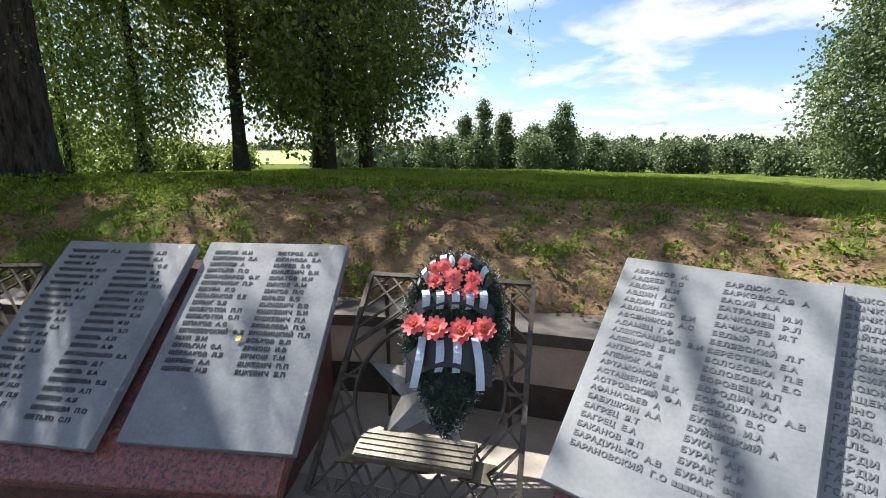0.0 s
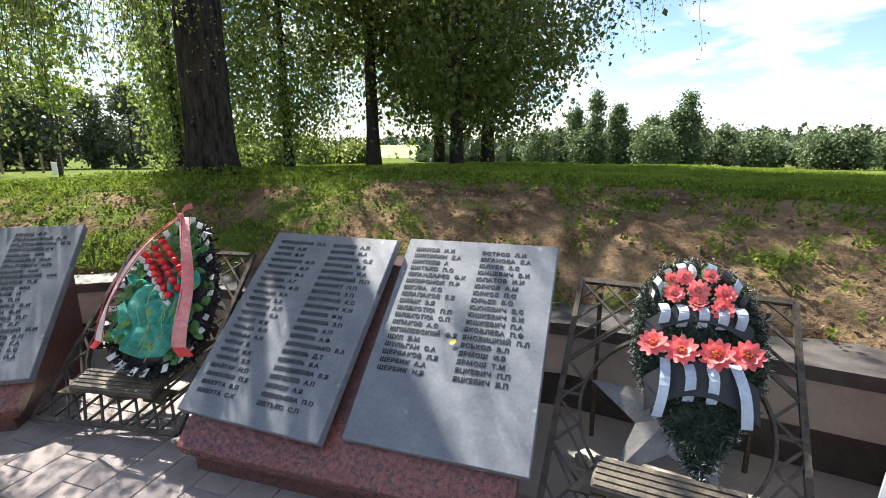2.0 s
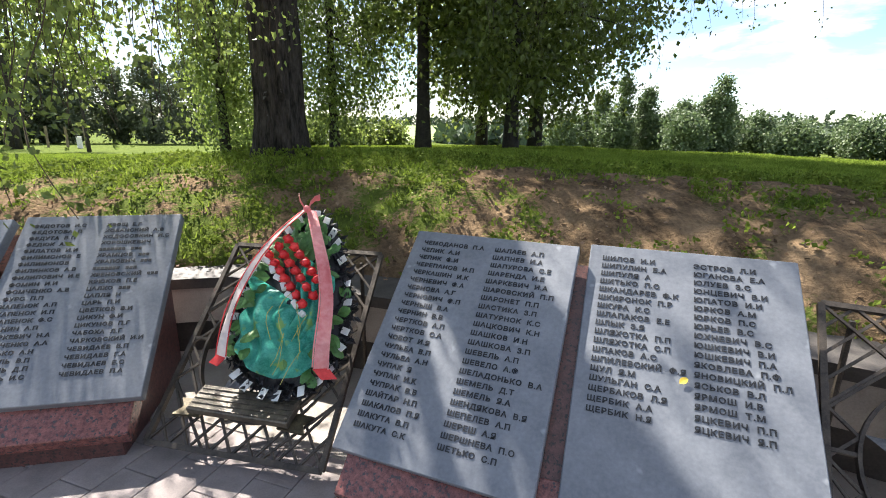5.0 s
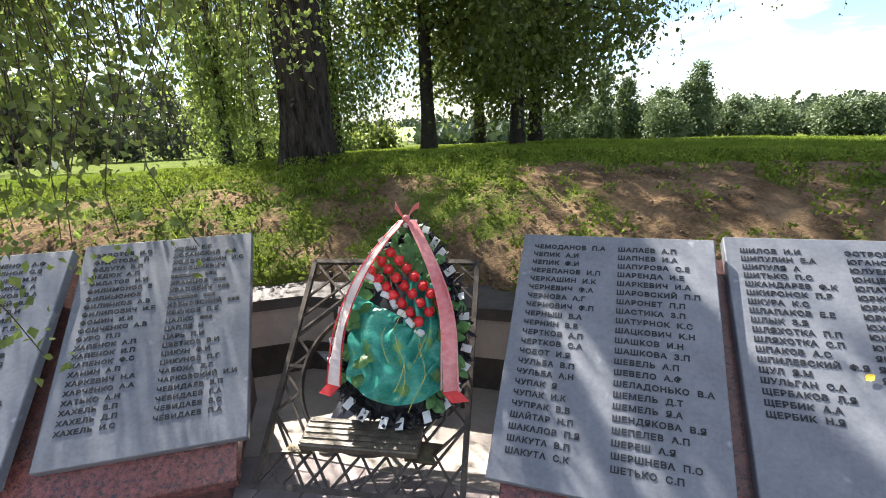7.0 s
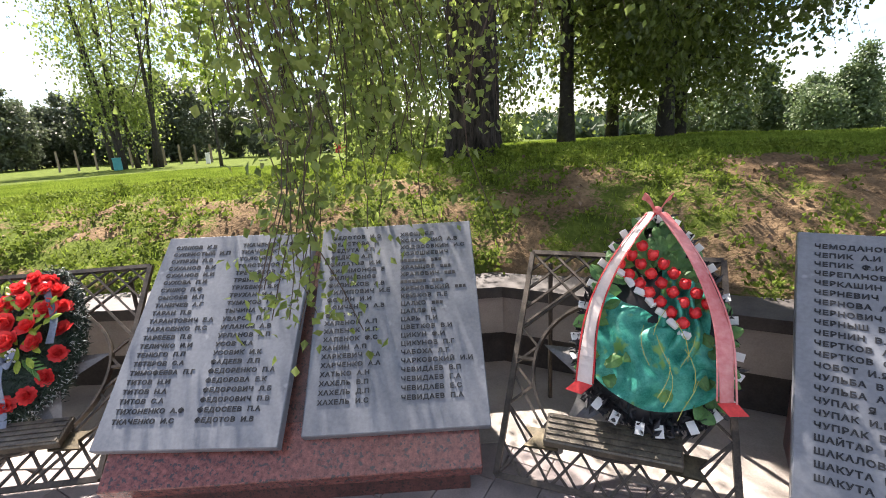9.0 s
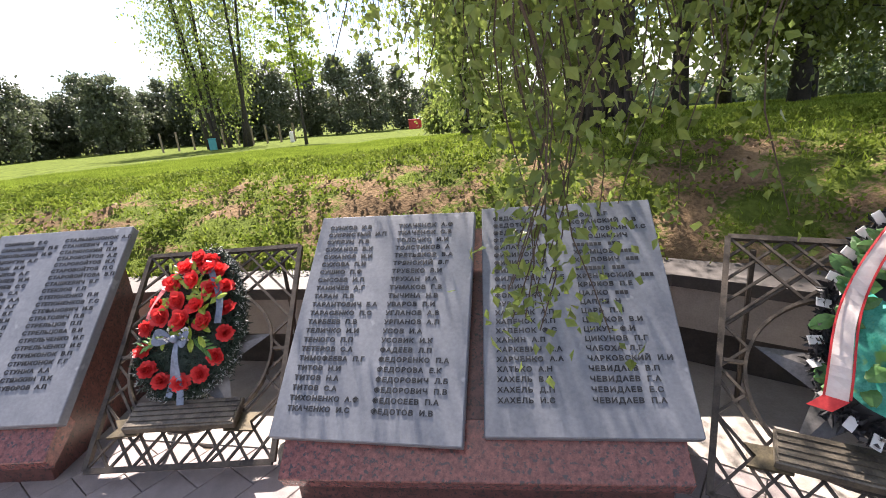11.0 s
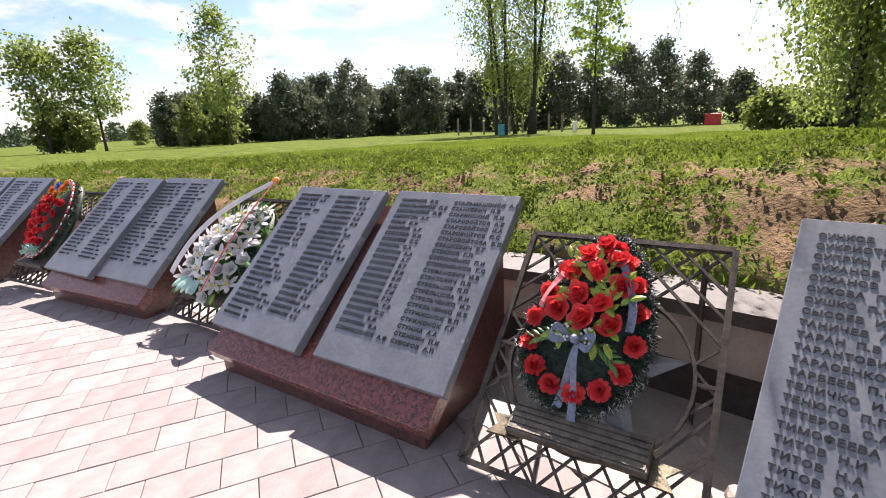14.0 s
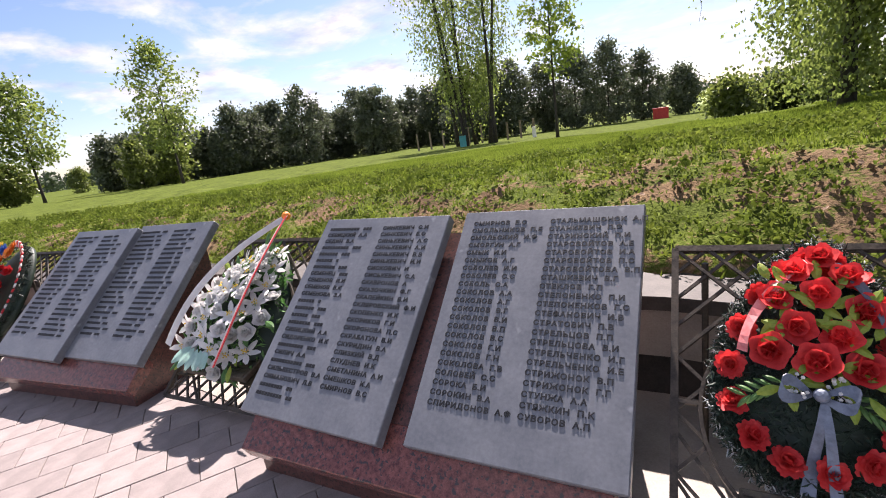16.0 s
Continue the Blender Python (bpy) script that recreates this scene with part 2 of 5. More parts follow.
def part(name, bm, material, parent=None, label="", smooth=False):
    """Links a bmesh (or a mesh) as one object under a thing or a part."""
    me = mesh_of(name, bm) if isinstance(bm, bmesh.types.BMesh) else bm
    me.materials.clear()
    me.materials.append(M[material] if isinstance(material, str) else material)
    if smooth:
        me.polygons.foreach_set("use_smooth", [True] * len(me.polygons))
    ob = new(name, me)
    if parent:
        ob.parent = parent
    if label:
        ob["label"] = label
    return ob


def thing(name, m, label, category, group="", kind=""):
    ob = new(name)
    ob.empty_display_size = 0.05
    ob.matrix_world = m
    return tagged(ob, label, category, group, kind)


def box(bm, x0, x1, y0, y1, z0, z1, m=None, bevel=0.0):
    r = bmesh.ops.create_cube(bm, size=1.0, matrix=(m or Matrix()) @ Matrix.LocRotScale(((x0 + x1) / 2, (y0 + y1) / 2, (z0 + z1) / 2), None, (x1 - x0, y1 - y0, z1 - z0)))
    if bevel:
        es = {e for v in r["verts"] for e in v.link_edges}
        bmesh.ops.bevel(bm, geom=list(es), offset=bevel, segments=1, affect="EDGES")


def bar(bm, a, b, w, h=None, up=(0, 0, 1)):
    """A flat bar of section w by h from a to b."""
    a, b = Vector(a), Vector(b)
    d = (b - a)
    n = d.length
    if n < 1e-4:
        return
    z = d / n
    x = Vector(up).cross(z)
    if x.length < 1e-3:
        x = Vector((1, 0, 0))
    x.normalize()
    y = z.cross(x)
    m = Matrix((x, y, z)).transposed().to_4x4()
    m.translation = (a + b) / 2
    bmesh.ops.create_cube(bm, size=1.0, matrix=m @ Matrix.Diagonal((w, h or w, n, 1)))


def tube(bm, pts, radii, n=6):
    """A tapered tube along pts."""
    pts = [Vector(p) for p in pts]
    if not hasattr(radii, "__len__"):
        radii = [radii] * len(pts)
    rings = []
    for i, p in enumerate(pts):
        d = (pts[min(i + 1, len(pts) - 1)] - pts[max(i - 1, 0)]).normalized()
        x = d.orthogonal().normalized() if i == 0 else (px - px.dot(d) * d).normalized()
        px = x
        y = d.cross(x)
        rings.append([bm.verts.new(p + radii[i] * (math.cos(2 * math.pi * k / n) * x + math.sin(2 * math.pi * k / n) * y)) for k in range(n)])
    for a, b in zip(rings, rings[1:]):
        for k in range(n):
            bm.faces.new((a[k], a[(k + 1) % n], b[(k + 1) % n], b[k]))
    bm.faces.new(rings[-1])
    bm.faces.new(rings[0][::-1])


def strip(bm, pts, width, side, thick=0.003):
    """A ribbon of some thickness along pts; side(i) gives its width direction."""
    rows = []
    pts = [Vector(p) for p in pts]
    for i, p in enumerate(pts):
        s = Vector(side(i)).normalized()
        d = (pts[min(i + 1, len(pts) - 1)] - pts[max(i - 1, 0)]).normalized()
        n = s.cross(d).normalized() * thick / 2
        w = width(i / (len(pts) - 1)) if callable(width) else width
        rows.append([bm.verts.new(p + s * w / 2 + n), bm.verts.new(p - s * w / 2 + n), bm.verts.new(p - s * w / 2 - n), bm.verts.new(p + s * w / 2 - n)])
    for a, b in zip(rows, rows[1:]):
        for k in range(4):
            bm.faces.new((a[k], a[(k + 1) % 4], b[(k + 1) % 4], b[k]))
    bm.faces.new(rows[-1])
    bm.faces.new(rows[0][::-1])


rng = np.random.default_rng(7)


def leaves(name, centres, size, material, parent=None, label="", droop=0.0, aspect=0.72, flat=False):
    """Many folded leaves, one mesh: a bent quad pair per centre."""
    c = np.asarray(centres, float)
    n = len(c)
    s = size * rng.uniform(0.65, 1.25, n)[:, None]
    a = rng.normal(size=(n, 3))
    if droop:
        a[:, 2] -= droop
    a /= np.linalg.norm(a, axis=1)[:, None]
    b = rng.normal(size=(n, 3))
    b -= (b * a).sum(1)[:, None] * a
    b /= np.linalg.norm(b, axis=1)[:, None]
    k = np.cross(a, b)
    v = np.empty((n, 4, 3))
    v[:, 0] = c
    v[:, 1] = c + a * s * 0.45 + b * s * aspect * 0.5 + k * s * 0.12
    v[:, 2] = c + a * s
    v[:, 3] = c + a * s * 0.45 - b * s * aspect * 0.5 + k * s * 0.12
    idx = np.arange(n)[:, None] * 4
    tris = np.concatenate([idx + [0, 1, 2], idx + [0, 2, 3]], 1).reshape(-1, 3)
    me = bpy.data.meshes.new(name)
    me.from_pydata(v.reshape(-1, 3).tolist(), [], tris.tolist())
    return part(name, me, material, parent, label)

# ---------------------------------------------------------------- plan
SLAB_W, SLAB_H, RECLINE, SLAB_Z = 0.80, 1.086, 41.3, 0.38
# lower left corner and heading of each slab, walking order
SLABS = dict(A2=(0.985, 1.135, -39.4), A1=(0.36, 1.566, -39.4), B2=(-1.415, 1.809, -6.9), B1=(-2.288, 1.877, -9.0), C2=(-4.035, 1.658, 24.0), C1=(-4.834, 1.292, 20.5),
             D2=(-6.517, 0.544, 29.0), D1=(-7.305, 0.103, 27.0), E2=(-9.058, -0.738, 33.0), E1=(-9.674, -1.205, 32.4), F2=(-11.15, -2.35, 36.0), F1=(-11.85, -2.87, 36.0))
COS, SIN = math.cos(radians(RECLINE)), math.sin(radians(RECLINE))


def slab_pose(k, u=0.0, y=0.0, z=0.0):
    x0, y0, a = SLABS[k]
    return pose(x0, y0, 0, 0, 0, a) @ pose(u, y, z)


def corner(k, u, y=0.0):
    p = slab_pose(k, u, y).translation
    return (p.x, p.y)


# the line along which the slabs stand, right to left, carried on past both ends
LINE = [(6.0, -5.5), (3.4, -1.7), (1.6, 0.63), corner("A1", 0.4), corner("B2", 0.8), corner("B1", 0), corner("C2", 0.8), corner("C1", 0), corner("D2", 0.8), corner("D1", 0),
        corner("E2", 0.8), corner("E1", 0), corner("F2", 0.8), corner("F1", 0), (-15.5, -5.8), (-21.0, -11.0)]
LINE = np.array(LINE)


def from_line(x, y):
    """Distance behind the line of slabs (minus: in front) and the way along it."""
    p = np.stack([np.asarray(x, float).ravel(), np.asarray(y, float).ravel()], 1)
    best, sgn, along, acc = np.full(len(p), 1e9), np.zeros(len(p)), np.zeros(len(p)), 0.0
    for i, (a, b) in enumerate(zip(LINE, LINE[1:])):
        d = b - a
        n = np.hypot(*d)
        s = (p - a) @ d / n ** 2
        s = np.clip(s, 0, 1) if 0 < i < len(LINE) - 2 else (np.minimum(s, 1) if i == 0 else np.maximum(s, 0))
        q = p - (a + s[:, None] * d)
        r = np.hypot(q[:, 0], q[:, 1])
        side = d[0] * q[:, 1] - d[1] * q[:, 0]
        t = r < best
        best[t], sgn[t], along[t] = r[t], np.where(side[t] < 0, 1, -1), acc + s[t] * n
        acc += n
    return best * sgn, along


WALL_D = 1.02
FLOOR = 0.09  # level of the paving


def fbm(x, y, f, seed=0):
    v = np.zeros(len(x))
    for i in range(len(x)):
        v[i] = noise.fractal(Vector((x[i] * f, y[i] * f, seed * 7.3)), 0.9, 2.1, 4)
    return v


def ground_height(x, y, rough=True):
    d, s = from_line(x, y)
    xs, ys = np.asarray(x, float).ravel(), np.asarray(y, float).ravel()
    crest = np.interp(s, (3, 6, 8, 10, 12, 13, 14, 15, 16, 18, 20, 24), (0.98, 1.04, 1.10, 1.18, 1.26, 1.27, 1.19, 1.13, 1.08, 1.03, 0.99, 0.95))
    foot = 0.56
    k = np.clip((d - WALL_D - 0.12) / 1.9, 0, 1)
    prof = foot + (crest - foot) * (1 - (1 - k) ** 1.9)
    far = np.clip(d - 12, 0, None)
    az = np.degrees(np.arctan2(ys, -4 - xs))
    left = np.clip((80 - az) / 40, 0, 1)
    dip = np.clip(1 - np.abs(az - 60) / 45, 0, 1)
    prof = prof - (2.3 - 1.0 * left) * (1 - np.exp(-far / 35)) - (0.016 + 0.018 * dip) * np.clip(d - 3, 0, 9)
    z = np.where(d < WALL_D + 0.21, FLOOR - 0.06, prof)
    # in front and past the ends the paving lies level, beyond it the lawn
    if rough:
        on = (d > WALL_D + 0.22) & (d < 30)
        xs, ys = xs[on], ys[on]
        amp = np.where(d[on] < 3.2, 0.05, 0.025)
        z[on] += amp * fbm(xs, ys, 1.6) + 0.75 * amp * fbm(xs, ys, 5.0, 1)
    return z


def bare_at(x, y):
    d, s = from_line(x, y)
    x, y = np.asarray(x).ravel(), np.asarray(y).ravel()
    right = np.clip((x + 3.0) / 2.2, 0, 1)
    slope = np.clip((d - 0.9) / 0.4, 0, 1) * np.clip((3.5 + 0.3 * right - d) / 0.9, 0, 1)
    near = (d < 14) & (d > 0)
    n = np.zeros(len(x))
    n[near] = 0.55 * fbm(x[near], y[near], 1.3, 3) + 0.75 * fbm(x[near], y[near], 4.5, 4)
    spots = sum(np.exp(-(((x - a) / w) ** 2 + ((y - b) / w) ** 2)) for a, b, w in ((-6.4, 4.5, 0.30), (-6.5, 3.3, 0.30), (-5.4, 3.0, 0.35), (-4.5, 3.8, 0.16), (-1.0, 4.3, 0.55), (-1.75, 4.65, 0.22), (-3.4, 3.2, 0.3), (-2.6, 3.3, 0.25), (-9.5, 1.5, 0.25)))
    return np.clip(slope * (0.40 + 0.30 * right + 0.6 * n + 0.5 * spots), 0, 1)


def axis(lo, hi, step, far):
    a = list(np.arange(lo, hi, step))
    g, s = [], step
    p = hi
    while p < far:
        s *= 1.25
        p += s
        g.append(p)
    h, s, p = [], step, lo
    while p > -far:
        s *= 1.25
        p -= s
        h.append(p)
    return np.array(h[::-1] + a + g)


def build_ground():
    gx, gy = axis(-17, 7, 0.11, 2500), axis(-6, 9, 0.11, 2500)
    X, Y = np.meshgrid(gx, gy)
    x, y = X.ravel(), Y.ravel()
    z = ground_height(x, y)
    nx, ny = len(gx), len(gy)
    i = (np.arange(ny - 1)[:, None] * nx + np.arange(nx - 1)[None, :]).ravel()
    faces = np.stack([i, i + 1, i + nx + 1, i + nx], 1)
    me = bpy.data.meshes.new("ground")
    me.from_pydata(np.stack([x, y, z], 1).tolist(), [], faces.tolist())
    at = me.attributes.new("bare", "FLOAT", "POINT")
    at.data.foreach_set("value", bare_at(x, y))
    ob = part("ground", me, "ground", smooth=True)
    tagged(ob, "grassy earth bank with bare worn brown soil", "ground", kind="structure")


build_ground()


def ribbon_along(name, d0, d1, z0, z1, material, label, category):
    """A long block that follows the line of slabs between two distances behind it."""
    bm = bmesh.new()
    pts = LINE[1:-1]
    rows = []
    for i in range(len(pts)):
        a, b = pts[max(i - 1, 0)], pts[min(i + 1, len(pts) - 1)]
        t = (b - a) / np.hypot(*(b - a))
        n = np.array([t[1], -t[0]])
        e = pts[i] - pts[i - 1] if i else pts[1] - pts[0]
        e = e / np.hypot(*e)
        n = n / max(abs(n @ np.array([e[1], -e[0]])), 0.6)
        p, q = pts[i] + n * d0, pts[i] + n * d1
        rows.append([bm.verts.new((*p, z0)), bm.verts.new((*q, z0)), bm.verts.new((*q, z1)), bm.verts.new((*p, z1))])
    for a, b in zip(rows, rows[1:]):
        for k in range(4):
            bm.faces.new((a[k], b[k], b[(k + 1) % 4], a[(k + 1) % 4]))
    bm.faces.new(rows[0])
    bm.faces.new(rows[-1][::-1])
    bmesh.ops.recalc_face_normals(bm, faces=bm.faces)
    return tagged(part(name, bm, material), label, category, kind="structure")


ribbon_along("wall_retaining", 0.98, 1.37, 0.33, 0.57, "concrete", "pale concrete retaining kerb at the foot of the bank", "retaining wall")
# near-black block stands in for the shadow gap under the kerb
ribbon_along("wall_footing", 1.04, 1.37, FLOOR - 0.05, 0.33, "coping", "near-black recessed block painted as the shadow gap under the kerb", "footing")
ribbon_along("trim_coping", 0.955, 1.37, 0.572, 0.64, "coping", "dark steel beam along the top of the kerb", "coping")
ribbon_along("floor_strip", 0.26, 1.06, FLOOR - 0.02, FLOOR + 0.006, "concrete", "pale concrete strip behind the slabs", "floor")


def front_sheet():
    """Bed of sand under the pavers, up to the concrete strip."""
    bm = bmesh.new()
    pts = LINE[:]
    near = [bm.verts.new((p[0], p[1] + 0.45, FLOOR - 0.012)) for p in pts]
    far = [bm.verts.new((p[0] * 0.25 + 1.0 - 0.75 * 2.5, p[1] - 9.0, FLOOR - 0.012)) for p in pts]
    for i in range(len(pts) - 1):
        bm.faces.new((near[i], near[i + 1], far[i + 1], far[i]))
    bmesh.ops.recalc_face_normals(bm, faces=bm.faces)
    return tagged(part("pavement", bm, "joint"), "paved forecourt of pinkish grey concrete pavers", "pavement", kind="structure")


pavement = front_sheet()

# ---------------------------------------------------------------- slabs and plinths
INS = {
    "A1": ("АБРАМОВ И.|АВДЕЕВ Г.С|АВДИН И.И|АВДИН А.И|АВДИН П.Г|АВЛАСЕНКО Е.И|АВСЯНИКОВ А.С|АДАМЕЦ Г.Ф|АЛЕКСАНДРОВ В.И|АЛЕШКИН Я.И|АНТЮСОВ Е|АПЕНОК А.И|АРТАМОНОВ Е|АСТАШЕНОК И.К|АСТРОВСКИЙ Ф.А|АФАНАСЬЕВ А|БАБУШКИН А.А|БАГРЕЦ Я.Т|БАГРЕЦ Е.А|БАКАНОВ Я.П|БАРАДУНЬКО А.В|БАРАНОВСКИЙ Г.О",
           "БАРДЮК С.|БАРКОВСКАЯ А|БАСУЙ А.А|БАТРАНЕЦ И.И|БАЧКОЛЕВ Р.Л|БАЧКАРЕВ И.Т|БЕЛЫЙ П.А|БЕЛЯВСКИЙ Л.Г|БЕРЕСТЕНЬ Е.А|БОЛОБОВКА П.Е|БОЛОБОВКА Е.С|БОРОВЕЦ И.П|БОРОДИЧ А.А|БОРОДУЛЬКО А.В|БРОВКА В.С|БУЛЬКО И.А|БУЙНИЦКИЙ А|БУКА И.Г|БУРАК А.Г|БУРАК Н.И|БУРАК *3|*8"),
    "A2": ("ВЫКОВ|ВЫЧКОВ|ВЫЧКОВ|ВАЙЛА|ВАЙТОВ|ВАНЬКО|ВАСИЛ|ВАСИЛ|ВАСИЛ|ВАСЮК|ВАЩЕН|ВИНО|ГАЙД|ГАЙСИ|ГАЛЬ|ГАРДИ|ГАРДИ|ГАРДИ|ГОЛ|*8|*7|*9", "*8|*7|*9|*8|*6|*9|*8|*7|*8|*9|*6|*8|*7|*9|*8|*7|*8|*9|*8|*7|*6|*8"),
    "B2": ("ШИЛОВ И.И|ШИПУЛИН Е.А|ШИПУЛЯ А|ШИТЬКО П.С|ШКАНДАРЕВ Ф.К|ШКИРОНОК П.Р|ШКУРА К.С|ШЛАПАКОВ Е.Е|ШЛЫК З.Я|ШЛЯХОТКА П.П|ШЛЯХОТКА С.П|ШПАКОВ А.С|ШПИЛЕВСКИЙ Ф.Я|ЩУЛ Я.М|ШУЛЬГАН С.А|ЩЕРБАКОВ Л.Я|ЩЕРБИК А.А|ЩЕРБИК Н.Я",
           "ЭСТРОВ Л.И|ЮГАНОВА Е.А|ЮЛУЕВ З.С|ЮНЦЕВИЧ В.И|ЮПАТОВ И.И|ЮРКОВ А.М|ЮРКОВ П.С|ЮРЬЕВ В.С|ЮХНЕВИЧ В.С|ЮШКЕВИЧ В.И|ЮШКЕВИЧ П.А|ЯКОВЛЕВА П.Ф|ЯНОВИЦКИЙ П.Л|ЯСЬКОВ В.Л|ЯРМОШ И.В|ЯРМОШ Т.М|ЯЦКЕВИЧ П.П|ЯЦКЕВИЧ Я.П"),
    "B1": ("ЧЕМОДАНОВ П.А|ЧЕПИК А.И|ЧЕПИК Ф.И|ЧЕРЕПАНОВ И.П|ЧЕРКАШИН И.К|ЧЕРНЕВИЧ Ф.А|ЧЕРНОВА А.Г|ЧЕРНОВИЧ Ф.П|ЧЕРНЫШ В.А|ЧЕРНИН В.В|ЧЕРТКОВ А.П|ЧЕРТКОВ С.А|ЧОБОТ И.Я|ЧУЛЬБА В.П|ЧУЛЬБА А.Н|ЧУПАК Я|ЧУПАК И.К|ЧУПРАК В.В|ШАЙТАР Н.П|ШАКАЛОВ П.Я|ШАКУТА В.П|ШАКУТА С.К",
           "ШАЛАЕВ А.П|ШАПНЕВ И.А|ШАПУРОВА С.Е|ШАРЕНДА И.Е|ШАРКЕВИЧ И.А|ШАРОВСКИЙ П.П|ШАРОНЕТ П.П|ШАСТИКА З.П|ШАТУРНОК К.С|ШАЦКОВИЧ К.Н|ШАШКОВ И.Н|ШАШКОВА З.П|ШЕВЕЛЬ А.П|ШЕВЕЛО А.Ф|ШЕЛАДОНЬКО В.А|ШЕМЕЛЬ Д.Т|ШЕМЕЛЬ Я.А|ШЕНДЯКОВА В.Я|ШЕПЕЛЕВ А.П|ШЕРЕШ А.Я|ШЕРШНЕВА П.О|ШЕТЬКО С.П"),
    "C2": ("ФЕДОТОВ И.С|ФЕДОТОВА П|ФЕДУТА В.П|ФЕДЮК А.П|ФИЛАТОВ И.И|ФИЛИМОНОВ Е|ФИЛИМОНОВ|ФИЛИНКОВ А.В|ФИЛИПОВИЧ И.Е|ФОМИН И.И|ФОМЧЕНКО А.В|ФУРС П.П|ХАПЕНОК А.П|ХАПЕНОК И.П|ХАПЕНОК Ф.С|ХАНИН А.П|ХАРКЕВИЧ Н.А|ХАРЧЕНКО А.А|ХАТЬКО А.Н|ХАХЕЛЬ В.П|ХАХЕЛЬ Д.П|ХАХЕЛЬ И.С",
           "ХВОЩ Е.Г|ХОВАНСКИЙ А.В|ХОДОСОВКИН И.С|ХОРОШКЕВИЧ|*7 3|ХРАМЦОВ *3|ХРАПОВИЧ *3|*7 3|ХРЕНОВСКИЙ *3|КРЮКОВ П.Е|ЦАЛКО *3|ЦАПЛЯ Н|ЦАРЬ П.И|ЦВЕТКОВ В.И|ЦИКУН Ф.И|ЦИКУНОВ П.Г|ЧАБОХА Л.Г|ЧАРКОВСКИЙ И.И|ЧЕВИДАЕВ В.П|ЧЕВИДАЕВ Г.А|ЧЕВИДАЕВ Е.С|ЧЕВИДАЕВ П.А"),
    "C1": ("СУНКОВ К.В|СУКРИСТЫЙ И.П|СУПРУН П.В|СУХАНОВ В.К|СУХАНОВ И.И|СУХОВА П.И|СУШКО П.Ф|СЫСОЕВ И.П|ТАНИЧЕВ А.Г|ТАРАН П.В|ТАРАНТОВИЧ Е.А|ТАРАСЕНКО П.С|ТАРБЕЕВ П.В|ТЕЛИЧКО И.И|ТЕНЮГО П.П|ТЕТЕРОВ С.А|ТИМОФЕЕВА П.Г|ТИТОВ Н.И|ТИТОВ Н.А|ТИТОВ С.А|ТИХОНЕНКО А.Ф|ТКАЧЕНКО И.С",
           "ТКАЧЕНОК А.Ф|ТКАЧЕНОК С.В|ТОЛОЧКО И.И|ТОЛСТИКОВ А|ТРЕТЬЯКОВ В.А|ТРЯНСКИЙ В.Г|ТРУБЕКО В.И|ТРУХАН И.А|ТУМАКОВ Г.В|ТЫЧИНА Н.В|УВАРОВ П.И|УГЛАНОВ А.В|УРПАНОВ А.П|УСОВ И.А|УСОВИК И.К|ФАДЕЕВ Л.П|ФЕДОРЕНКО П.А|ФЕДОРОВА Е.К|ФЕДОРОВИЧ Л.Б|ФЕДОРОВИЧ П.В|ФЕДОСЕЕВ П.А|ФЕДОТОВ И.В"),
    "D2": ("СМИРНОВ Е.С|СМОЛЬНИКОВ П.Е|СМОЛЬСКИЙ И.Ф|СМОРГУН А.Г|СМЫК И.И|СМЫКОВ А.Г|СОБОЛЕВ И.И|СОБОЛЕВ С.С|СОБОЛЬ С.А|СОКОЛОВ А.А|СОКОЛОВ А.Г|СОКОЛОВ В.Г|СОКОЛОВ В.И|СОКОЛОВ В.П|СОКОЛОВ В.С|СОКОЛОВ Г.И|СОКОЛОВ Г.Н|СОКОЛОВА Г.В|СОЛОВЕЙ С.С|СОРОКА Б.И|СОРОКИН В.А|СПИРИДОНОВ А.Ф",
           "СТАЛЬМАШОНОК А.П|СТАНКЕВИЧ П.Э|СТАРИНСКИЙ П.И|СТАРОВОЙТОВ А.Е|СТАРОВОЙТОВ И.А|СТАРОВОЙТОВ П.С|СТАРОВОЙТОВА В.П|СТАШКЕВИЧ В.Г|СТЕКЛОВ Г.П|СТЕПОНЕНКО П.И|СТЕПОНЕНКОВ Г.С|СТЕФАНОВИЧ И.В|СТРАТОВИЧ П.В|СТРЕЛЬЦОВ П.П|СТРЕЛЬЦОВА В.И|СТРЕЛЬЧЕНКО И.Г|СТРЕЛЬЧЕНКО И.Е|СТРИЖОНОК В.П|СТРИЖОНОК Г.Г|СТУНЖА А.А|СТЯЖКИН П.К|СУВОРОВ А.П"),
    "D1": ("*11 3|СЕВИЦКИЙ А.А|СЕДИН В.А|*10 3|*7 3|*6 1|*8 3|СЕМЕНЕЦ *3|СЕМЕНОВ И.И|СЕМЕНОВ В.К|СЕМЕНОВА З.А|*6 1|*7 3|*6 3|*8 3|СИВИЦКИЙ А.А|СИДОРЕНКО И.К|*9 3|СИЛИЧ А.А|*11 3|СИЛЬВЕСТРОВ В.А|СИМАНОВИЧ Л.В|*8 2|*9 2",
